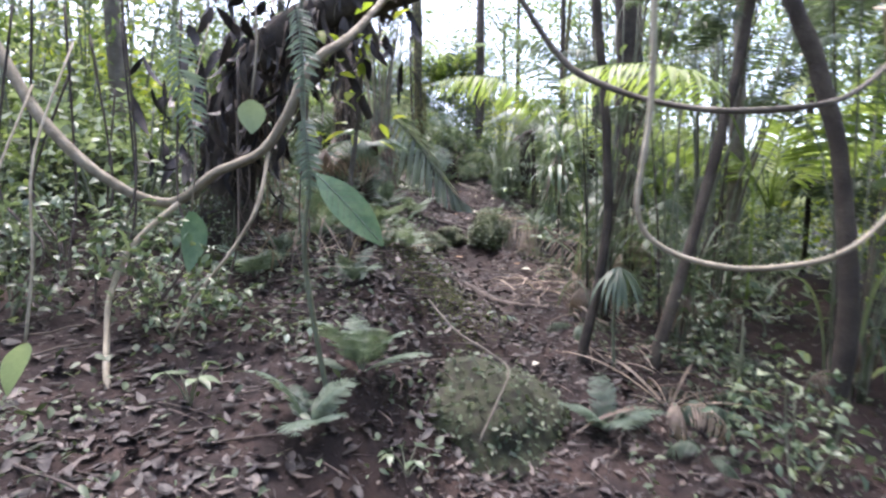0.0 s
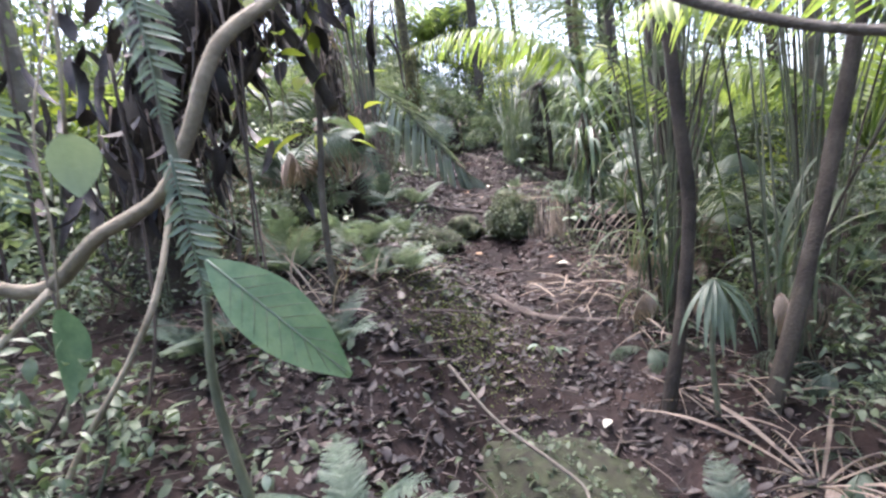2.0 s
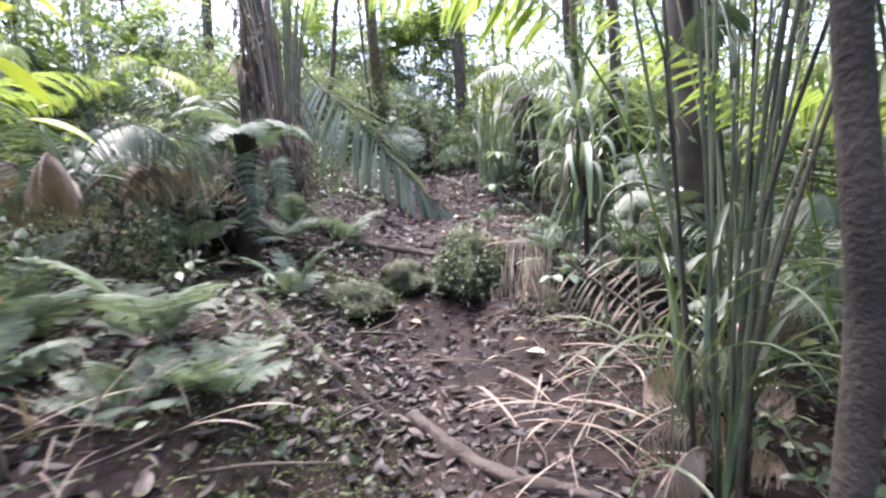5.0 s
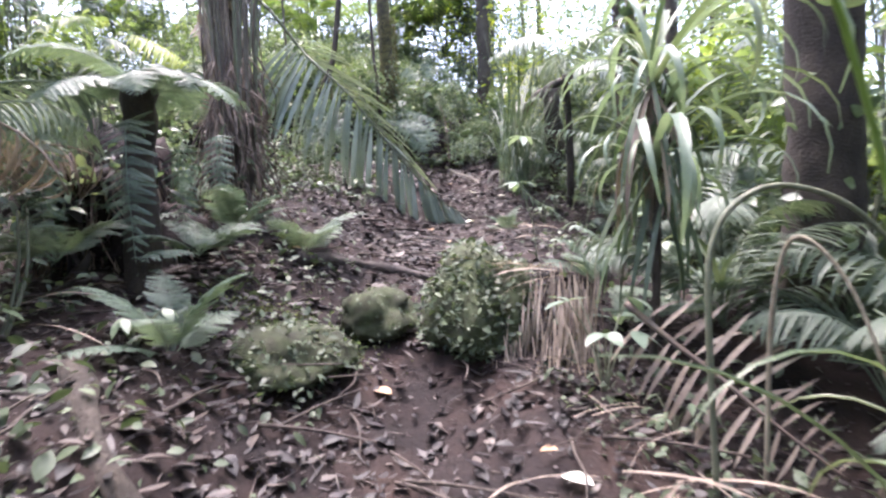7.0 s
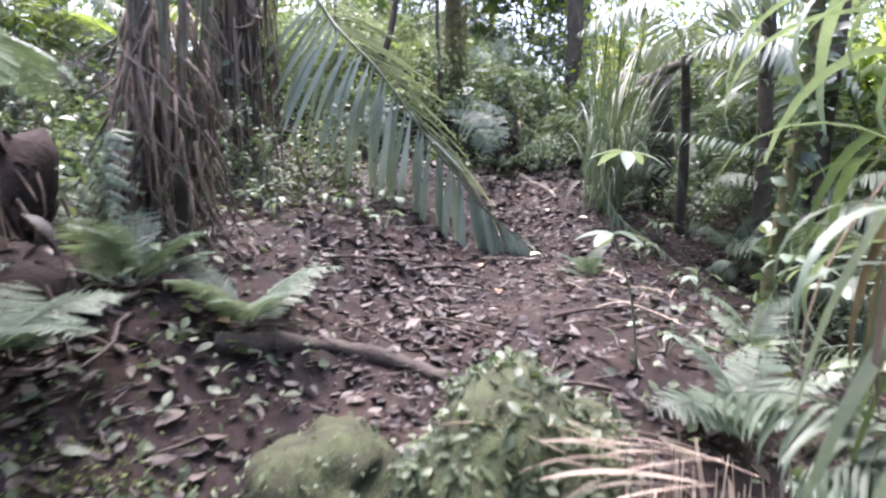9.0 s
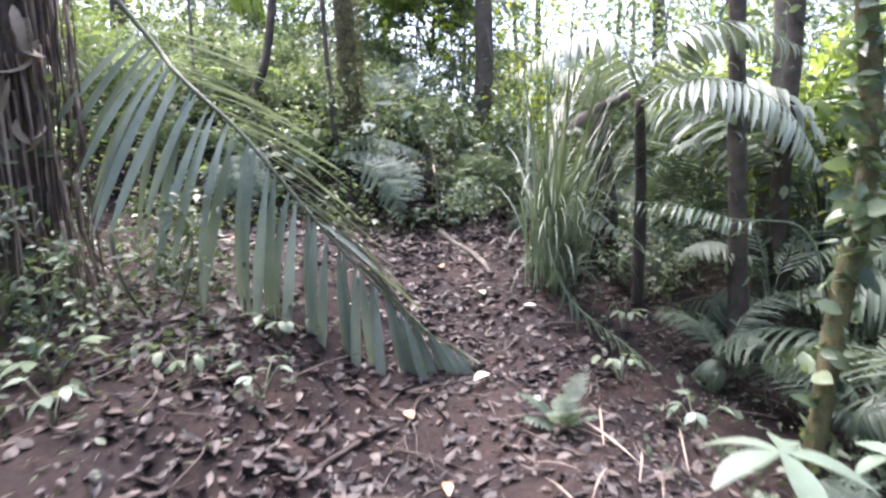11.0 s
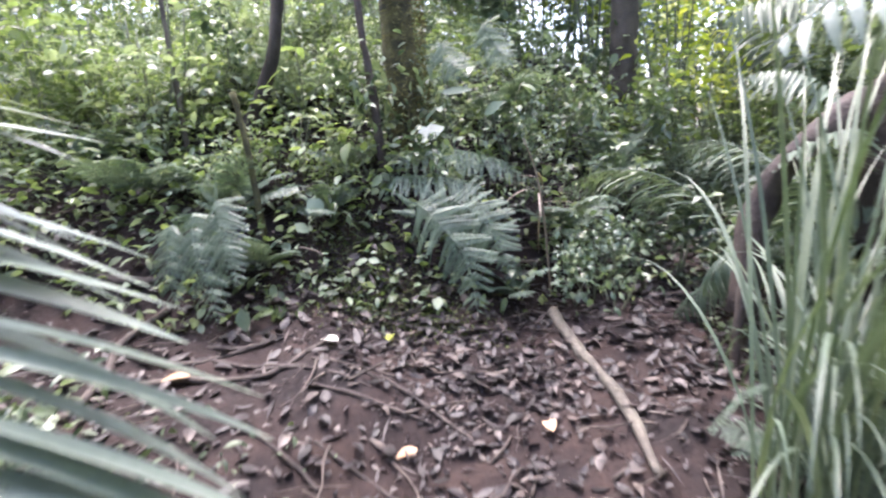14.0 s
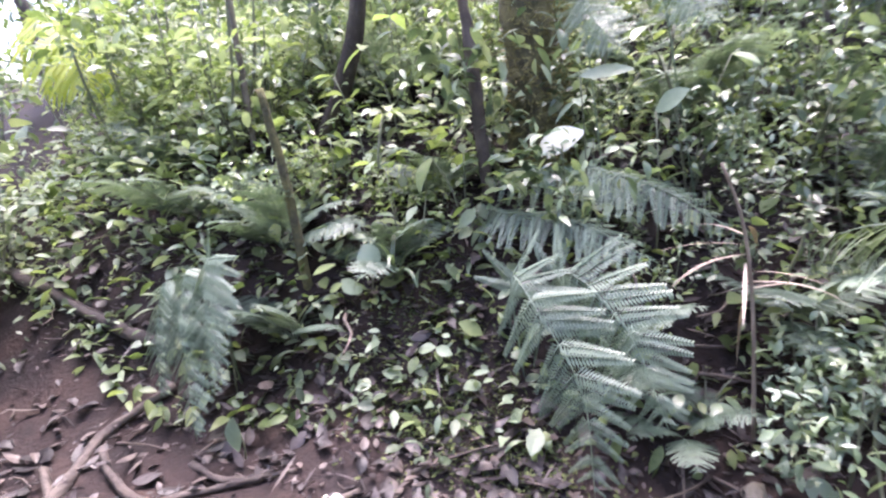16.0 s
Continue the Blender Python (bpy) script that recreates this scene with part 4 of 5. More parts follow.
for x, y, z, ln, wd, rz, rx, mat, lab in ((-.66, 2.65, 2.28, .16, .13, 20, -75, M_PALE, "pale heart-shaped leaf hanging from a thin vine"), (-1.25, 3.2, 1.75, .36, .19, -12, -84, M_BIG, "drooping torn green leaf hanging from a thin vine"), (-1.25, 2.0, 1.25, .3, .09, 60, -40, M_PALE, "drooping pale green leaf on a thin vine"), (-1.35, 1.9, 1.05, .28, .08, 35, -50, M_PALE, "drooping pale green leaf on a thin vine")):
    v = thing("hanging_vine", lab, "vine", Matrix.Translation((x, y, z)))
    part("leaf", blade(ln, wd, 8, .4, .2, .4), mat, v, "", pose(0, 0, 0, rx, 0, rz))
    part("stem", tube([(0, 0, 0), (.02, .02, .3), (-.03, .1, .7), (-.05, .35, 1.2)], .006, .005, 5, 13), M_LIANA, v)
lone_frond("hanging_fern", "hanging feathery fern on the leaning tree", "fern", [(-1.17, 2.9, 2.75), (-1.14, 2.88, 2.5), (-1.1, 2.9, 2.3), (-1.06, 2.9, 2.0)], M_FERN, 24, .13, .02, (0, -1, 0), .3, .1, .3, seed=31, r=.005)

# ---- fronds over the trail, with sunlight put into their yellow-green colour ----
lone_frond("palm_frond", "palm frond arching over the trail, sunlight painted in yellow-green", "palm frond", [(1.62, 5.75, 1.6), (1.45, 5.75, 2.3), (1.18, 5.65, 2.75), (.95, 5.6, 2.98), (.62, 5.55, 3.12), (.25, 5.5, 3.12), (-.15, 5.45, 3.0)], M_BRIGHT, 40, .36, .03, (0, 0, 1), .5, .55, .8, .38, seed=32)
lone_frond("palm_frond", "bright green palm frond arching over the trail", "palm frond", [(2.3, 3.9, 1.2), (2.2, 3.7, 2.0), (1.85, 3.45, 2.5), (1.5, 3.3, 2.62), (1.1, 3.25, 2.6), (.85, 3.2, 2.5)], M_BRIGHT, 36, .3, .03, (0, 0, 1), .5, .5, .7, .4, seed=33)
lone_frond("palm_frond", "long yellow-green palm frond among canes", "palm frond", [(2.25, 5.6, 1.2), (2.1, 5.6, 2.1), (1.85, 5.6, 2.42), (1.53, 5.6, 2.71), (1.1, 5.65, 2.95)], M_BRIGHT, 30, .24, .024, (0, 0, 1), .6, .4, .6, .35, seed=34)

# ---- cane palms right of the trail ----
def cane_clump(x, y, n, seed, height=3.0, label="clump of thin upright palm canes with narrow leaves"):
    g = np.random.default_rng(seed)
    t = thing("cane_palm", label, "palm", Matrix.Translation((x, y, zed(x, y) - .05)), "cane palms beside the trail")
    for i in range(n):
        a = g.uniform(-1.7, 1.7) if i % 4 else g.uniform(2, 4.2)
        out, hh = (g.uniform(.15, .75) if i % 4 else g.uniform(.1, .3)), height * g.uniform(.6, 1.1)
        bx, by = .16 * math.cos(a) * g.random(), .16 * math.sin(a) * g.random()
        pts = [(bx, by, 0), (bx + .25 * out * math.cos(a), by + .25 * out * math.sin(a), hh * .45), (bx + out * math.cos(a), by + out * math.sin(a), hh)]
        part("cane", tube(pts, .011, .006, 6, 11, .05, i), M_STEM if i % 5 else M_BARK, t)
        ex, ey, ez = pts[2]
        part("frond", PALM[i % 3], None, t, "", Matrix.Translation((ex, ey, ez)) @ pose(0, 0, 0, 0, 0, math.degrees(a) - 90 + g.uniform(-40, 40)) @ pose(0, 0, 0, g.uniform(-10, 25), 0, 0) @ Matrix.Scale(g.uniform(.5, .8), 4))
    for i in range(n * 2):
        a = g.uniform(-170, 10) if i % 4 else g.uniform(0, 360)
        part("strap_leaf", STRAPS[i % 3], None, t, "", pose(g.normal(0, .1), g.normal(0, .1), g.uniform(.0, .5), 0, 0, a) @ pose(0, 0, 0, g.uniform(-8, 14), 0, 0) @ Matrix.Diagonal((.45, 1, 1, 1)) @ Matrix.Scale(g.uniform(.7, 1.2), 4))
    for i in range(n // 2):
        part("dead_frond", DEADFROND[i % 2], None, t, "dry drooping leaf", pose(0, 0, g.uniform(.2, .6), 0, 0, g.uniform(0, 360)) @ Matrix.Scale(g.uniform(.6, .9), 4))
    return t


for i, (x, y, n, hh) in enumerate(((1.62, 5.4, 16, 2.9), (2.05, 6.1, 12, 3.1), (2.5, 5.1, 12, 3.4), (3.2, 6.3, 10, 3.4), (3.3, 4.3, 10, 3.2), (2.1, 4.75, 8, 2.6))):
    cane_clump(x, y, n, 80 + i, hh)
# small fan-leaved palm
fan = thing("fan_palm", "small palm with narrow drooping leaflets beside the trail", "palm", Matrix.Translation((1.5, 4.2, zed(1.5, 4.2) - .03)))
part("stem", tube([(0, 0, 0), (-.02, 0, .4), (0, -.02, .82)], .016, .01, 6, 10), M_STEM, fan)
FANLEAF = [mesh("leaflet", blade(.42, .03, 7, .9, .35, .45), M_FROND), mesh("leaflet", blade(.36, .032, 7, 1.2, .35, .45), M_FROND)]
for i in range(22):
    part("leaflet", FANLEAF[i % 2], None, fan, "", pose(0, -.02, .82, 0, 0, -20 + i * 11 + rng.uniform(-5, 5) + 140) @ pose(0, 0, 0, rng.uniform(-55, -10), 0, 0))
for i, (x, y, s) in enumerate(((2.0, 3.8, .8), (1.75, 3.2, .55), (2.3, 4.5, 1.1), (1.35, 4.9, .6))):
    rosette("palm_clump", "low palm with spreading narrow fronds", "palm", at(x, y, 50 * i, .62 * s), DROOP + DEADFROND[:1], 8, -10, 25, "frond", 90 + i, "low palms beside the trail")
DRYFAN = rosette("dead_palm", "dry brown palm leaf collapsed on the slope", "dead palm", at(1.75, 3.75, 0, .8), [DEADFROND[0], STRAW[0]], 14, 0, 30, "dead_frond", 95)

# ---- strap-leaved screw pine and its neighbours ----
pand = thing("screw_pine", "tall strap-leaved plant with pale arching leaves", "screw pine", Matrix.Translation((1.55, 7.4, zed(1.55, 7.4) - .05)))
top = 2.66 - pand.matrix_world.translation.z
part("stem", tube([(0, 0, 0), (.03, .02, .6), (0, .03, top)], .02, .018, 9, 14, .2, 6), M_BARK, pand)
WIDE = [mesh("strap_leaf", strap(1.3, .05, 12, 1.35, 3.3, .35), M_PALE), mesh("strap_leaf", strap(1.3, .045, 12, 1.5, 3.4, .35), M_GRASS), mesh("strap_leaf", strap(1.0, .045, 12, 1.2, 3.9, .35), M_PALE)]
for i in range(60):
    inner = 15 < (i * 137.5) % 360 < 165
    if inner and i >= 52:
        continue
    part("strap_leaf", WIDE[i % 3], None, pand, "", pose(0, .03, top - .02 * (i % 5) - (0, .45, .85)[i // 30], 0, 0, (i * 137.5) % 360) @ pose(0, 0, 0, rng.uniform(-40, 12), rng.uniform(-12, 12), 0) @ Matrix.Scale(rng.uniform(.7, 1.0) * (.6 if inner else 1), 4))
SKIRT = [mesh("strap_leaf", strap(.8, .036, 8, -1.0, .6, .35), M_GRASS), mesh("strap_leaf", strap(.85, .03, 8, -1.1, .5, .35), M_FROND)]
for i in range(34):
    part("strap_leaf", SKIRT[i % 2], None, pand, "", pose(rng.normal(0, .05), .03 + rng.normal(0, .05), top - rng.uniform(.0, .5), 0, 0, (i * 47) % 360) @ pose(0, 0, 0, rng.uniform(-16, 8), rng.uniform(-10, 10), 0) @ Matrix.Scale(rng.uniform(.7, 1.05), 4))
for i in range(16):
    part("dead_leaf", STRAW[0], None, pand, "dry brown leaf hanging from the crown", pose(0, .02, top - .05, 0, 0, 180 + i * 23) @ pose(0, 0, 0, rng.uniform(-95, -65), 0, 0) @ Matrix.Diagonal((.95, .7, .7, 1)))
for i, (x, y, s) in enumerate(((1.95, 7.55, .85), (2.35, 6.4, .7), (2.4, 7.0, .9))):
    rosette("palm_clump", "bright green young palm with arching fronds", "palm", at(x, y, 30 + 70 * i, .75 * s), PALM + STRAPS, 11, -8, 22, "frond", 100 + i, "young palms beside the trail", lift=.25)
solid("arching_stalk", tube([(1.5, 6.45, zed(1.5, 6.45) - .03), (1.44, 6.4, 1.75), (1.46, 6.4, 1.98), (1.55, 6.4, 2.09), (1.68, 6.4, 2.11), (1.86, 6.4, 2.03), (2.05, 6.4, 1.8), (2.24, 6.4, 1.38), (2.38, 6.4, .8)], .011, .007, 7, 50), M_STEM, "long arching pale green leaf stalk", "stalk")
solid("arching_stalk", tube([(1.72, 6.6, zed(1.72, 6.6) - .03), (1.7, 6.55, 1.7), (1.74, 6.5, 1.95), (1.85, 6.4, 1.8), (1.95, 6.3, 1.4)], .009, .005, 7, 30), M_LIANA, "pale arching leaf stalk", "stalk")
lone_frond("dead_palm_frond", "dead brown palm frond with stiff upturned leaflets", "dead frond", [(1.36, 7.12, 1.62), (1.52, 7.0, 1.48), (1.66, 6.86, 1.37), (1.79, 6.72, 1.25), (1.98, 6.58, 1.1)], M_DRY, 15, .32, .026, (0, -1, .3), .1, -.1, -.3, .1, seed=41, r=.016)


# ---- broad-leaved herbs and seedlings ----
def herb(name, label, x, y, stems, leaf, length, height, material, seed, spread=.2, category="herb", group="", droop=.7):
    g = np.random.default_rng(seed)
    t = thing(name, label, category, Matrix.Translation((x, y, zed(x, y) - .02)), group)
    for i in range(stems):
        a = 2 * math.pi * i / stems + g.uniform(-.4, .4)
        hh = height * g.uniform(.65, 1.1)
        ex, ey = spread * math.cos(a) * g.uniform(.4, 1), spread * math.sin(a) * g.uniform(.4, 1)
        s = part("stem", tube([(0, 0, 0), (ex * .4, ey * .4, hh * .6), (ex, ey, hh)], .005, .003, 5, 7), M_STEM, t)
        for q in range(leaf):
            b = math.degrees(a) - 90 + (q - (leaf - 1) / 2) * 70 + g.uniform(-15, 15)
            part("leaf", blade(length * g.uniform(.75, 1.1), length * g.uniform(.36, .5), 6, droop * g.uniform(.5, 1.3), .2, .45), material, s, "", pose(ex, ey, hh, 0, 0, b) @ pose(0, 0, 0, g.uniform(-30, 15), g.uniform(-15, 15), 0))
    return t


herb("herb", "herb with grey-green lobed leaves beside dry straw", 1.27, 7.12, 6, 2, .15, .42, M_PALE, 1)
herb("herb", "small pale-leaved sprout on the trail", .68, 4.84, 5, 1, .1, .16, M_PALE, 2, .08)
herb("seedling", "seedling with five pale green leaves", 1.85, 9.1, 3, 5, .15, .6, M_PALE, 3, .16, "seedling")
whorled = thing("seedling", "thin seedling with whorls of pale narrow leaves", "seedling", Matrix.Translation((.95, 8.33, zed(.95, 8.33) - .02)))
g0 = whorled.matrix_world.translation.z
wstem = part("stem", tube([(.12, .05, 0), (.08, .02, .3), (0, 0, 2.2 - g0), (-.02, .03, 2.36 - g0), (.03, .02, 2.5 - g0)], .005, .003, 5, 17), M_STEM, whorled)
for hz, count, turn in ((2.2, 5, 10), (2.5, 5, 40)):
    for q in range(count):
        part("leaf", blade(.15, .052, 6, .6, .2, .5), M_PALE, wstem, "", pose(0 if hz < 2.3 else .03, .01, hz - g0, 0, 0, turn + q * 72) @ pose(0, 0, 0, rng.uniform(-22, 8), rng.uniform(-12, 12), 0))
for i, (x, y, s) in enumerate(((-1.0, 9.2, 1), (-1.2, 9.45, 1.1), (-.75, 9.6, .8), (-.45, 9.7, .8), (-1.35, 8.9, 1.2), (-.55, 10.15, .9), (-1.05, 8.6, .9), (-.9, 8.2, 1), (-1.1, 3.3, .9), (-.6, 3.1, .8), (-.9, 2.5, 1), (.1, 2.6, .8), (1.2, 8.6, .7), (-.6, 6.6, .9), (-1.0, 6.3, 1), (-.75, 5.6, .8), (1.5, 6.9, .8), (1.3, 10.5, .9), (1.6, 10.2, 1.1), (1.5, 11.2, 1), (1.9, 8.6, 1.2), (.25, 12.9, .9), (.35, 13.4, 1), (-.05, 13.0, .8))):
    herb("herb", "low broad-leaved herb with green leaves", x, y, 4 + i % 3, 2, .1 * s, .2 * s, M_PALE if i % 3 == 0 else M_LEAF, 20 + i, .14, group="low herbs along the trail")

# ---- ferns low beside the trail ----
FERN_SPOTS = ((-1.15, 4.5, .6), (-.4, 4.85, .5), (-.95, 4.9, .7), (-1.4, 5.6, .9), (-.2, 3.0, .85), (-.47, 6.62, .7), (-.35, 2.5, .6), (-1.1, 5.2, .9), (-1.5, 7.6, .9), (-.45, 8.1, .7), (-.85, 7.95, .7), (-.2, 5.1, .6), (-.6, 5.3, .8), (1.25, 3.4, .6), (1.4, 8.2, .7), (1.5, 7.75, .5), (-1.6, 8.6, 1.0), (-2.0, 9.3, 1.0), (.9, 10.0, .5), (1.2, 11.9, .7), (-1.2, 4.0, .7), (-.5, 4.1, .6), (1.9, 7.9, .9), (1.75, 9.4, .7))
for i, (x, y, s) in enumerate(FERN_SPOTS):
    rosette("fern", "green ground fern with arching toothed fronds", "fern", at(x, y, 63 * i, s), FERN, 7, -12, 18, "frond", 200 + i, "ferns along the trail")

for i, (x, y, s) in enumerate(((-.72, 7.3, .6), (-1.25, 7.0, .7))):
    rosette("fern", "fern with drooping fronds at the tree fern's foot", "fern", at(x, y, 50 * i, s), FERN, 8, -25, 10, "frond", 230 + i, "ferns along the trail", lift=.3)

# ---- the tuft of tall grass-like palm, and the palms beyond it ----
gp = thing("grass_palm", "tall tuft of narrow grass-like palm leaves", "palm", Matrix.Translation((1.05, 11.5, zed(1.05, 11.5) - .04)))
for i in range(110):
    part("grass_blade", REEDS[i % 3], None, gp, "", pose(rng.normal(0, .09), rng.normal(0, .09), .25 * rng.random(), 0, 0, rng.uniform(150, 390)) @ pose(0, 0, 0, rng.uniform(-14, 3), 0, 0) @ Matrix.Scale(rng.uniform(.75, 1.3), 4))
HANGING = [mesh("grass_blade", strap(1.1, .016, 10, 1.1, 2.5), M_FROND), mesh("grass_blade", strap(.9, .017, 10, .9, 2.6), M_FROND)]
for i in range(90):
    part("grass_blade", HANGING[i % 2], None, gp, "", pose(0, 0, .15 + .5 * rng.random(), 0, 0, 150 + (i * 47) % 240 + rng.uniform(-8, 8)) @ pose(0, 0, 0, rng.uniform(-25, 10), 0, 0) @ Matrix.Scale(rng.uniform(.5, .95), 4))
lone_frond("fallen_palm_leaf", "green palm leaf trailing down over the soil", "palm leaf", [(.98, 11.4, 2.7), (1.02, 11.2, 2.4), (1.15, 11.05, 2.15), (1.4, 10.9, 1.96), (1.6, 10.7, 1.8)], M_GRASS, 14, .2, .03, (0, 0, 1), 1.6, .15, .4, .25, seed=42)
cp = thing("palm", "palm with silvery drooping fronds behind a stump", "palm", Matrix.Translation((1.75, 11.75, zed(1.75, 11.75) - .05)))
o = cp.matrix_world.translation
part("trunk", tube([(0, 0, 0), (-.02, -.1, 1.0), (-.1, -.3, 3.55 - o.z)], .05, .035, 9, 16, .15, 8), M_BARK, cp)
for i, pts in enumerate(([(1.65, 11.4, 3.58), (1.4, 11.2, 3.93), (1.1, 11.1, 3.9), (.72, 11.0, 3.64)], [(1.65, 11.4, 3.58), (1.8, 11.2, 3.92), (2.14, 11.1, 3.96), (2.52, 11.0, 3.75)], [(1.65, 11.4, 3.55), (1.7, 11.9, 3.9), (1.6, 12.4, 3.95), (1.5, 12.8, 3.7)], [(1.65, 11.4, 3.55), (2.0, 11.6, 3.75), (2.5, 11.9, 3.7), (2.9, 12.1, 3.4)], [(1.65, 11.4, 3.5), (1.9, 11.0, 3.6), (2.2, 10.7, 3.4), (2.35, 10.5, 3.0)])):
    part("frond", ribbed([tuple(Vector(p) - o) for p in pts], 26, .34, .034, (0, 0, 1), .55, .6, .6, .1, seed=50 + i), M_HERO, cp)
lone_frond("palm_frond", "thin pale frond reaching out of the shade", "palm frond", [(2.76, 11.0, zed(2.76, 11) + .3), (2.6, 11, 2.6), (2.13, 11.0, 2.72), (1.77, 11.0, 2.82), (1.27, 11.0, 2.85)], M_PALE, 20, .18, .022, (0, 0, 1), .6, .5, .6, .45, seed=56)
for i, (x, y, s) in enumerate(((2.1, 11.0, .45), (2.6, 10.4, .6), (2.0, 12.6, .8), (2.8, 11.8, 1.0), (1.2, 13.0, .8), (1.9, 13.8, 1.0), (3.2, 10.6, 1.0), (2.6, 9.2, .9), (3.3, 8.6, 1.1), (2.9, 7.2, .9))):
    rosette("palm_clump", "understorey palm with narrow green fronds", "palm", at(x, y, 47 * i, s), PALM + DROOP, 10, -12, 22, "frond", 300 + i, "understorey palms on the lower slope", lift=.3)

# ---- the fern bank at the end of the walk ----
lone_frond("fern", "long spreading fern frond over the bank", "fern", [(-.98, 13.3, zed(-.98, 13.3)), (-.97, 13.25, 3.49), (-.56, 13.2, 3.5), (-.27, 13.2, 3.42), (.02, 13.2, 3.25)], M_FERN, 23, .2, .036, (0, -.45, 1), .3, .45, .4, .2, .5, 61, .006)
lone_frond("fern", "long spreading fern frond over the bank", "fern", [(-.9, 13.15, zed(-.9, 13.15)), (-.85, 13.0, 3.35), (-.5, 12.95, 3.33), (-.2, 12.95, 3.2)], M_FERN, 20, .18, .036, (0, -.4, 1), .3, .4, .4, .2, .5, 62, .006)
for i, (pts, ln) in enumerate((([(-.62, 12.75, 0), (-.6, 12.65, 3.18), (-.45, 12.55, 3.12), (-.28, 12.48, 2.92), (-.22, 12.42, 2.62)], .2), ([(-.6, 12.78, 0), (-.45, 12.7, 3.2), (-.2, 12.6, 3.1), (-.05, 12.52, 2.85)], .19), ([(-1.6, 12.2, 0), (-1.62, 12.1, 3.25), (-1.58, 12.0, 3.12), (-1.5, 11.95, 2.95), (-1.42, 11.9, 2.72)], .17), ([(-1.62, 12.2, 0), (-1.5, 12.1, 3.3), (-1.4, 12.0, 3.15), (-1.3, 11.92, 2.9)], .17), ([(-1.65, 12.2, 0), (-1.75, 12.08, 3.2), (-1.74, 11.98, 3.05), (-1.68, 11.92, 2.8)], .15), ([(-.5, 13.3, 0), (-.55, 13.2, 4.1), (-.47, 13.1, 4.03), (-.33, 13.0, 3.9)], .13), ([(-.2, 13.5, 0), (-.3, 13.3, 4.2), (-.2, 13.2, 4.1), (-.08, 13.1, 3.95)], .13))):
    pts = [(pts[0][0], pts[0][1], zed(pts[0][0], pts[0][1]) - .02)] + pts[1:]
    lone_frond("fern", "drooping pale green fern frond on the bank", "fern", pts, M_FERN, 20, ln, .036, (0, -1, .35), .3, .3, .5, .2, .55, 63 + i, .004)
for i, (x, y, s) in enumerate(((-1.25, 12.75, .6), (-1.5, 12.4, .6), (-.35, 12.95, .6), (-1.75, 12.6, .8), (-1.2, 13.1, .7), (.15, 13.4, .8), (-2.3, 12.5, .9), (-.1, 12.9, .5), (-2.9, 12.7, 1.0), (-1.9, 13.6, 1.0), (.5, 14.1, 1.0), (-.4, 14.0, 1))):
    rosette("fern", "bushy green fern growing on the bank", "fern", at(x, y, 77 * i, s), FERN, 8, -15, 18, "frond", 400 + i, "ferns on the bank")
for i in range(34):
    g = np.random.default_rng(700 + i)
    x, y = g.uniform(-3.9, .5), g.uniform(12.75, 14.6)
    herb("seedling", "upright seedling with green leaves on the bank", x, y, 3, 2, g.uniform(.1, .17), g.uniform(.3, .75), (M_LEAF, M_PALE, M_CANOPY)[i % 3], 700 + i, .2, "seedling", "seedlings on the bank")
br = thing("bromeliad", "small rosette plant with pale narrow leaves on the bank", "bromeliad", Matrix.Translation((-1.14, 12.66, 3.1)))
for i in range(12):
    part("strap_leaf", STRAPS[i % 3], None, br, "", pose(0, 0, 0, 0, 0, i * 31) @ pose(0, 0, 0, rng.uniform(-20, 25), 0, 0) @ Matrix.Diagonal((.35, .24, .24, 1)))
for i, (x, y, z, ln, wd, mat, rz, lab) in enumerate(((-.66, 13.15, 3.57, .21, .13, M_WHITE, -60, "big pale cream leaf on a thin stalk"), (-1.24, 12.55, 3.27, .13, .11, M_PALE, 150, "round pale green leaf on a thin stalk"), (-1.6, 12.1, 3.2, .13, .08, M_PALE, 110, "pale green leaf on a thin stalk"), (-.55, 13.1, 3.85, .2, .06, M_PALE, -80, "narrow pale leaf on a thin stalk"), (-.3, 13.2, 3.7, .14, .08, M_PALE, 200, "pale green leaf on a thin stalk"), (-1.35, 11.95, 2.78, .12, .08, M_PALE, 170, "round pale green leaf on a thin stalk"))):
    t = thing("seedling", lab, "seedling", Matrix.Translation((x, y + .05, zed(x, y + .05) - .02)))
    hz = z - t.matrix_world.translation.z
    part("stem", tube([(0, .02, 0), (.01, .02, hz * .5), (0, 0, hz)], .004, .003, 5, 7), M_STEM, t)
    part("leaf", blade(ln, wd, 8, .3, .15, .48), mat, t, "", Matrix.Translation((-ln / 2 if i == 0 else 0, 0, hz)) @ facing(((.85, .1, .4), (.5, -.2, -.6), (-.6, -.1, -.5), (.95, 0, .1), (.6, -.2, .4), (.2, -.2, -.7))[i], (.05, -.85, .55)))
dry = thing("dead_fern", "dry tan leaves hanging on a bent stalk", "dead fern", Matrix.Translation((.1, 13.0, zed(.1, 13) - .02)))
hz = 3.35 - zed(.1, 13)
part("stalk", tube([(0, 0, 0), (-.02, 0, hz * .6), (-.06, 0, hz), (-.12, -.05, hz + .2)], .008, .005, 6, 12), M_DRY, dry)
for i in range(9):
    part("dead_leaf", STRAW[i % 3], None, dry, "", pose(-.05, 0, hz - .03 * i, 0, 0, i * 47) @ pose(0, 0, 0, rng.uniform(-60, 20), 0, 0) @ Matrix.Diagonal((.5, .28, .28, 1)))
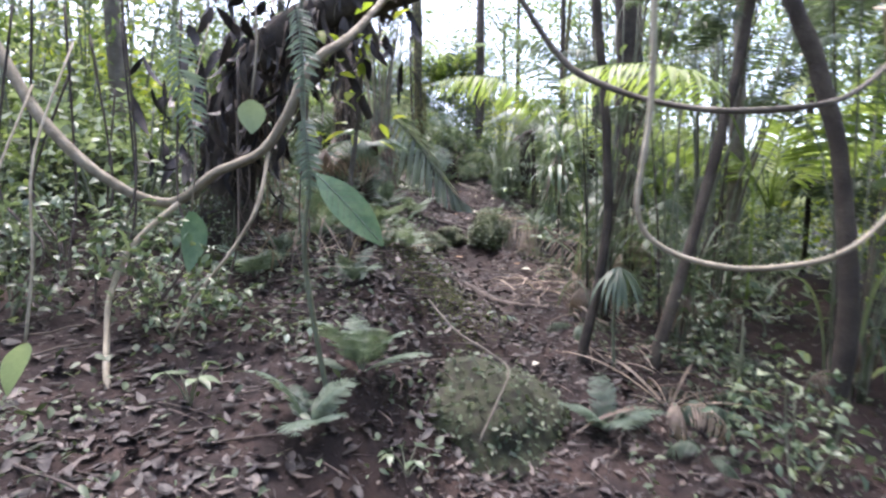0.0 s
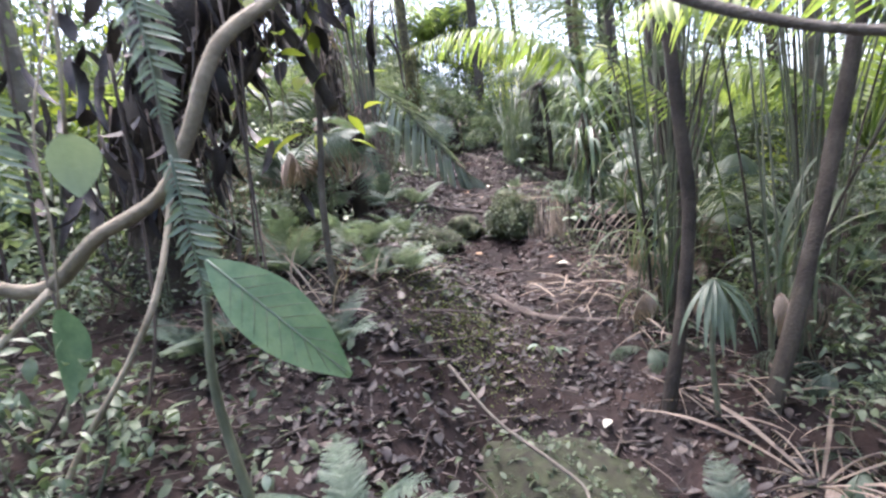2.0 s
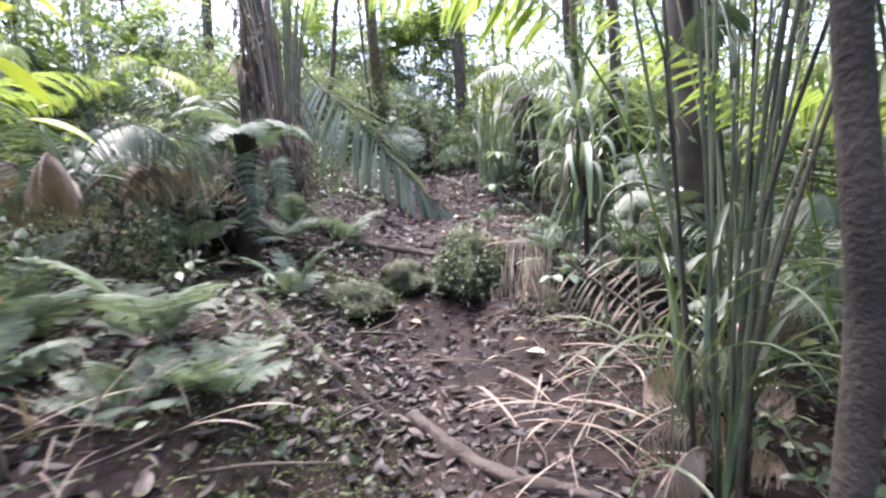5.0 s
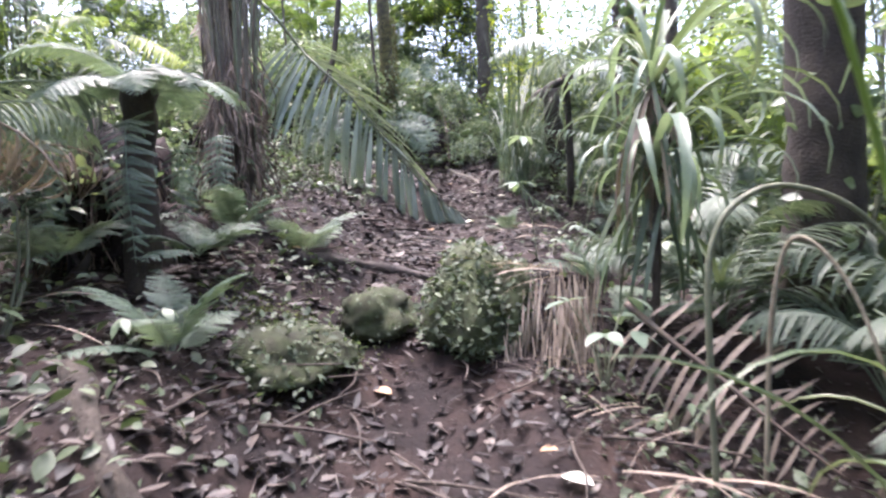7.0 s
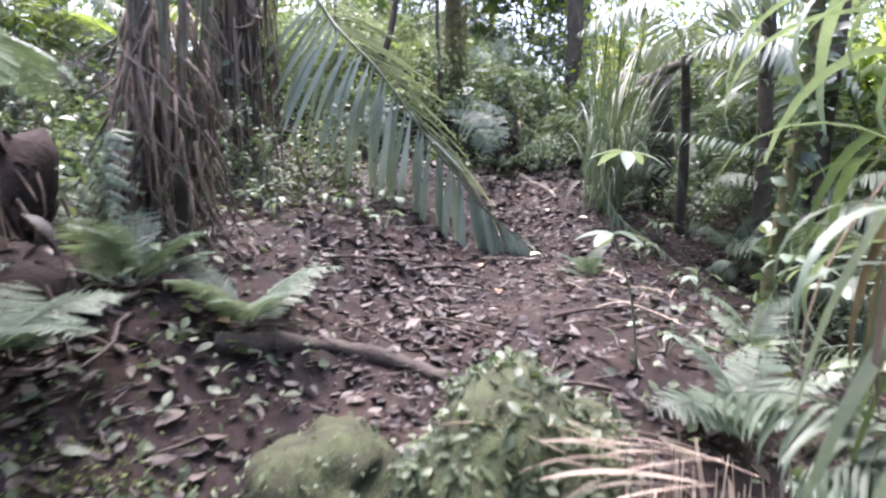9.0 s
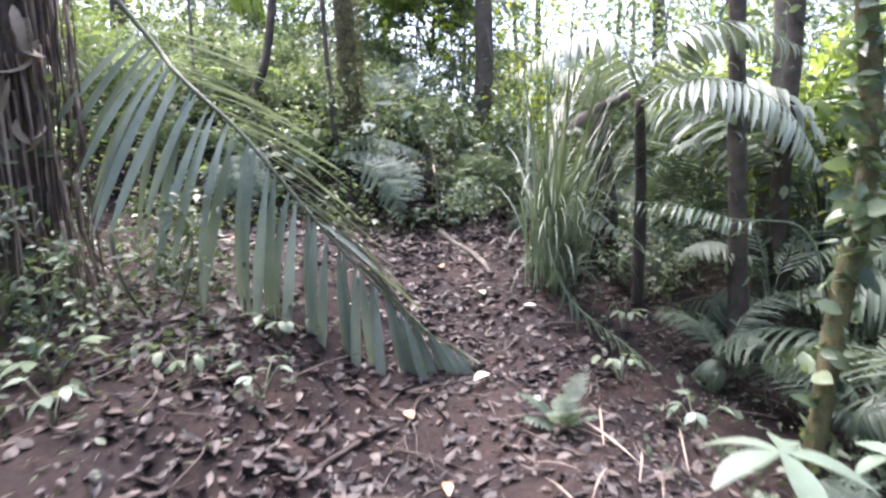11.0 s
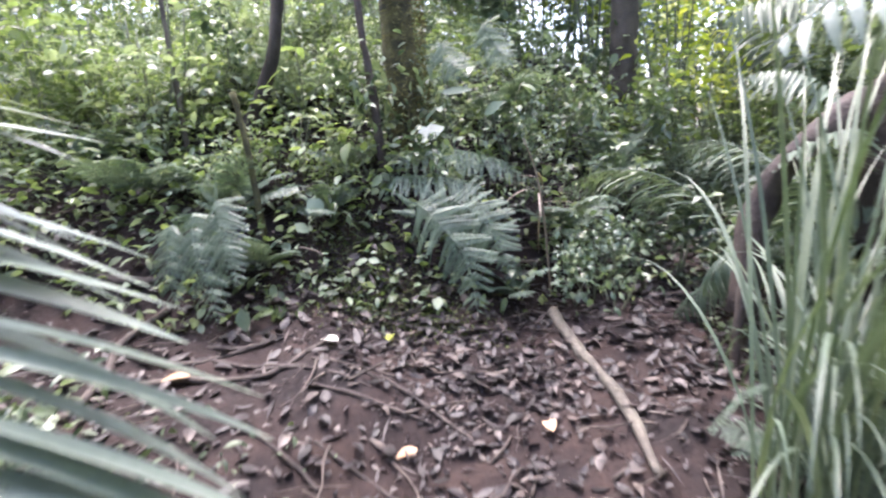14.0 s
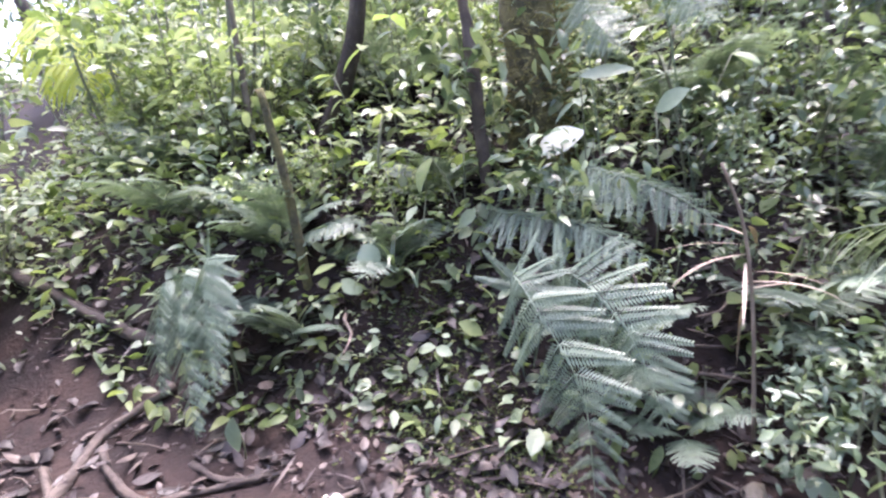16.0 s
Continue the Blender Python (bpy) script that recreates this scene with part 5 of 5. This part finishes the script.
# sun on this frond is painted with the yellow leaf colour
lone_frond("palm_frond", "yellow palm frond beyond the bank, painted as sunlit", "palm frond", [(-5.2, 13.6, 3.0), (-5.3, 13.2, 4.4), (-4.9, 12.9, 4.8), (-4.4, 12.8, 4.65), (-4.0, 12.75, 4.4), (-3.75, 12.7, 4.1)], M_YELLOW, 40, .5, .04, (0, 0, 1), .5, .6, .7, .45, seed=66)

# ---- single fallen leaves that catch the eye ----
for i, (x, y, ln, mat, rz) in enumerate(((.93, 4.26, .1, M_WHITE, 150), (1.1, 6.45, .12, M_WHITE, 60), (.3, 7.05, .12, M_ORANGE, 60), (1.0, 6.6, .07, M_ORANGE, 100), (.55, 10.57, .13, M_WHITE, 140), (.16, 10.05, .11, M_ORANGE, 30), (.5, 11.5, .12, M_WHITE, 200), (-.62, 12.14, .1, M_YELLOW, 10), (-.82, 12.0, .11, M_WHITE, 80), (-.45, 8.0, .1, M_ORANGE, 70), (.8, 10.2, .09, M_WHITE, 10), (-1.35, 11.6, .12, M_ORANGE, 120), (.35, 9.6, .1, M_ORANGE, 190), (.9, 11.2, .1, M_WHITE, 75), (.2, 11.9, .12, M_ORANGE, 20), (-.3, 11.6, .1, M_ORANGE, 140))):
    solid("fallen_leaf", blade(ln, ln * .5, 6, .5, .3, .45), mat, {"pale_dead_leaf": "pale fallen leaf lying on the soil", "tan_dead_leaf": "tan fallen leaf lying on the soil", "yellow_green_leaf": "yellow fallen leaf lying on the soil"}[mat.name], "leaf", pose(x, y, zed(x, y) + .035, 12, -8, rz), "single leaves on the trail")

# ---- the forest around ----
rng = np.random.default_rng(77)
LEAFY = [blade(1, .42, 4, .6, .25, .45), blade(1, .5, 4, .9, .25, .5), blade(1, .3, 4, .7, .3, .42)]


def bush(name, label, material, n, size, box, seed, stems=3):
    g = np.random.default_rng(seed)
    t = thing(name, label, "shrub")
    for i in range(stems):
        a = g.uniform(0, 6.28)
        part("stem", tube([(0, 0, -.1), (.2 * math.cos(a), .2 * math.sin(a), box[2] * .8), (box[0] * .6 * math.cos(a), box[1] * .6 * math.sin(a), box[2] * 1.7)], .012, .005, 5, 9), M_STEM, t)
    part("foliage", leafy(g, n, size, box, LEAFY), material, t)
    return t


def wood(name, label, height, r, material, n, size, box, seed, bark):
    """A tree with a bent trunk, limbs and an uneven crown of leaves."""
    g = np.random.default_rng(seed)
    t = thing(name, label, "tree")
    bend = g.normal(0, .15, 4)
    part("trunk", tube([(0, 0, -.2), (bend[0], bend[1], height * .4), (bend[2], bend[3], height)], r, r * .5, 8, 22, .12, seed), bark, t)
    for i in range(5):
        a, h = g.uniform(0, 6.28), height * g.uniform(.65, .98)
        part("limb", tube([(bend[2] * .8, bend[3] * .8, h), (bend[2] + .4 * box[0] * math.cos(a), bend[3] + .4 * box[1] * math.sin(a), h + .35 * box[2]), (bend[2] + .9 * box[0] * math.cos(a), bend[3] + .9 * box[1] * math.sin(a), h + .6 * box[2])], r * .35, r * .1, 6, 10, .1, i), bark, t)
    v, f = leafy(g, n, size, box, LEAFY, 1.0)
    part("crown", (v + (bend[2], bend[3], height - box[2] * .7), f), material, t)
    return t


def clear(x, y, gap):
    c = np.interp(y, TRAIL_Y, TRAIL_X)
    if -3.4 < x < .2 and 11.0 < y < 12.3:
        return False
    return abs(x - c) > gap


def fill(make, count, xs, ys, gap, sizes, seed):
    """Copies of the given things, strewn over part of the plan."""
    g = np.random.default_rng(seed)
    done, tries = 0, 0
    while done < count and tries < count * 30:
        tries += 1
        x, y = g.uniform(*xs), g.uniform(*ys)
        if not clear(x, y, gap):
            continue
        src = make[done % len(make)]
        m = at(x, y, g.uniform(0, 360), 1, .03)
        s = g.uniform(*sizes)
        if src.matrix_world.translation.length == 0 and not src.get("set"):
            src["set"] = 1
            src.matrix_world = m @ Matrix.Scale(s, 4)
        else:
            src2 = copy_thing(src, m @ Matrix.Scale(s / src.scale[0], 4))
            if "set" in src2:
                del src2["set"]
        done += 1


low = [bush("shrub", "leafy green understorey shrub", M_LEAF, 260, .085, (.42, .42, .4), 1), bush("shrub", "leafy green understorey shrub", M_LEAF, 220, .11, (.5, .45, .45), 2), bush("shrub", "pale-leaved shrub of the understorey", M_PALE, 200, .075, (.36, .36, .38), 3), bush("shrub", "fine-leaved green shrub in forest shade", M_CREEPER, 340, .055, (.4, .4, .35), 4)]
tall = [bush("sapling", "tall leafy shrub reaching for light", M_LEAF, 420, .11, (.7, .7, 1.3), 5, 4), bush("sapling", "tall bright-leaved shrub reaching for light", M_CANOPY, 420, .1, (.8, .7, 1.4), 6, 4), bush("sapling", "tall yellow-leaved shrub reaching for light", M_YELLOW, 300, .1, (.7, .7, 1.3), 7, 4)]
for t in low + tall:
    tagged(t, group="shrubs of the understorey")
woods = [wood("tree", "slim forest tree with a leafy crown", 6.5, .07, M_CANOPY, 900, .14, (1.6, 1.6, 1.3), 8, M_GREY), wood("tree", "forest tree with a spreading crown", 8.5, .12, M_CANOPY, 1200, .16, (2.2, 2.2, 1.5), 9, M_BARK), wood("tree", "slender dark tree with sparse leaves", 5.0, .045, M_LEAF, 500, .13, (1.2, 1.2, 1.2), 10, M_BARK)]
for t in woods:
    tagged(t, group="forest trees")
far = [rosette("palm", "forest palm with tall arching fronds", "palm", None, PALM, 9, -6, 22, "frond", 500, "forest palms", (.9, 1.3), .5), rosette("palm", "forest palm with arching fronds painted as sunlit", "palm", None, PALM_LIT_TONE, 8, -6, 22, "frond", 501, "forest palms", (.9, 1.3), .9)]
fill(low, 80, (-4.2, -1.0), (2.8, 12.0), 1.6, (.5, .95), 1)
fill(low, 30, (1.9, 4.5), (2.6, 14.0), 1.3, (.6, 1.1), 2)
fill(low, 95, (-4.8, 2.5), (12.75, 16.5), .0, (.4, .9), 3)
# shrubs for the light side: their brightness is painted in the leaf colour
lit_tone = [bush("bush", "leafy shrub painted bright yellow-green as if in the light", M_CANOPY, 300, .085, (.45, .45, .6), 17), bush("bush", "pale shrub with small leaves, painted as sunlit", M_HERB, 260, .08, (.45, .45, .55), 18)]
for t in lit_tone:
    tagged(t, group="shrubs of the understorey")
fill(lit_tone, 60, (-6.5, -2.2), (12.8, 17.5), 0, (.6, 1.1), 21)
fill(lit_tone, 40, (-6, -2.6), (3, 12), 2.6, (.6, 1.1), 22)
fill(lit_tone, 14, (-4.5, -2.3), (4.2, 7.5), 2.2, (1.0, 1.5), 24)
fill(lit_tone, 26, (-2, 4), (14.5, 18), 0, (.7, 1.2), 23)
fill(tall, 18, (-8, -3.4), (2.5, 9), 2.6, (.8, 1.3), 4)
fill(tall, 6, (-8, -4), (14, 18), 2.6, (.8, 1.3), 44)
fill(tall, 34, (3.2, 9), (2.5, 17), 2.6, (.8, 1.3), 5)
fill(tall, 22, (-7, 6), (16.5, 21), 0, (.9, 1.4), 6)
fill(tall, 16, (2.3, 6.5), (12.8, 18), 1.5, (.7, 1.2), 31)
fill(tall, 10, (-1, 4), (15, 17.5), 0, (.8, 1.2), 33)
fill(low, 14, (1.4, 4), (12.8, 16), .8, (.6, 1.0), 32)
curtain = [bush("tall_shrub", "tall dense shrub hung with small green leaves", M_CANOPY, 1000, .11, (1.1, 1.0, 2.7), 61, 4), bush("tall_shrub", "tall shaded shrub hung with small green leaves", M_LEAF, 1000, .1, (1.0, 1.0, 2.5), 62, 4), bush("tall_shrub", "tall pale-leaved shrub among the trees", M_PALE, 800, .09, (1.0, .9, 2.2), 63, 4)]
for t in curtain:
    tagged(t, group="shrubs of the understorey")
fill(curtain, 22, (-5.5, 6.5), (16.2, 20), 0, (.9, 1.3), 51)
fill(curtain, 16, (4.0, 7.5), (3, 15), 3.2, (.9, 1.25), 52)
fill(curtain, 14, (-7.5, -4.0), (3, 12), 3.4, (.8, 1.2), 53)
fill(curtain, 9, (-7.5, -3.2), (14.2, 17.5), 0, (.7, 1.1), 54)
fill(lit_tone, 46, (-4.0, -1.0), (12.55, 14.8), 0, (.3, .6), 55)
fill(low, 34, (-2.0, 1.2), (13.1, 15.2), 0, (.35, .7), 56)
fill(woods, 7, (-11, -5.5), (3, 20), 2.4, (.8, 1.2), 7)
fill(woods, 10, (4.5, 12), (3, 20), 2.2, (.8, 1.2), 8)
fill(woods, 6, (-6, 6), (20, 26), 0, (.8, 1.2), 9)
# added trees: their high crowns keep the sun off the trail
cover = wood("tree", "forest tree with a crown added to shade the trail", 7.0, .1, M_CANOPY, 1500, .17, (2.7, 2.7, 1.1), 19, M_GREY)
tagged(cover, group="forest trees")
spots = ((-3.4, 1.6), (3.5, 1.0), (-3.3, 5.8), (3.6, 6.9), (3.2, 12.9), (.6, -2.2))
cover.matrix_world = at(*spots[0])
for i, (x, y) in enumerate(spots[1:]):
    copy_thing(cover, at(x, y, 70 * i))
fill(far, 16, (3.0, 8), (3, 16), 2.2, (.9, 1.5), 10)
fill(far, 12, (-7, -2.6), (4, 17), 2.4, (.8, 1.3), 11)
fill(far, 12, (-4, 5), (15, 20), 0, (.9, 1.5), 12)
# behind the start of the walk
fill(tall, 12, (-7, 8), (-8, -2), 0, (.9, 1.4), 13)
fill(woods, 8, (-9, 9), (-12, -3), 1.8, (.8, 1.2), 14)
# woods that close the view all round
big = [wood("tree", "distant leafy forest tree crown", 9, .16, M_CANOPY, 1300, .3, (3.0, 3.0, 4.0), 15, M_BARK), bush("thicket", "dense thicket at the forest edge", M_LEAF, 700, .26, (2.0, 2.0, 1.6), 16, 5)]
for t in big:
    tagged(t, group="distant woods")
for i in range(110):
    a, d = rng.uniform(0, 6.28), rng.uniform(16, 34)
    x, y = d * math.cos(a), 8 + d * math.sin(a)
    copy_thing(big[i % 2], pose(x, y, zed(x, y) - .1, 0, 0, rng.uniform(0, 360)) @ Matrix.Scale(rng.uniform(.8, 1.4), 4))
for t, x, y in ((big[0], 16, 22), (big[1], -14, 20)):
    t.matrix_world = pose(x, y, zed(x, y) - .1)

for t in low + tall + lit_tone + curtain + woods + far:
    if "set" in t:
        del t["set"]
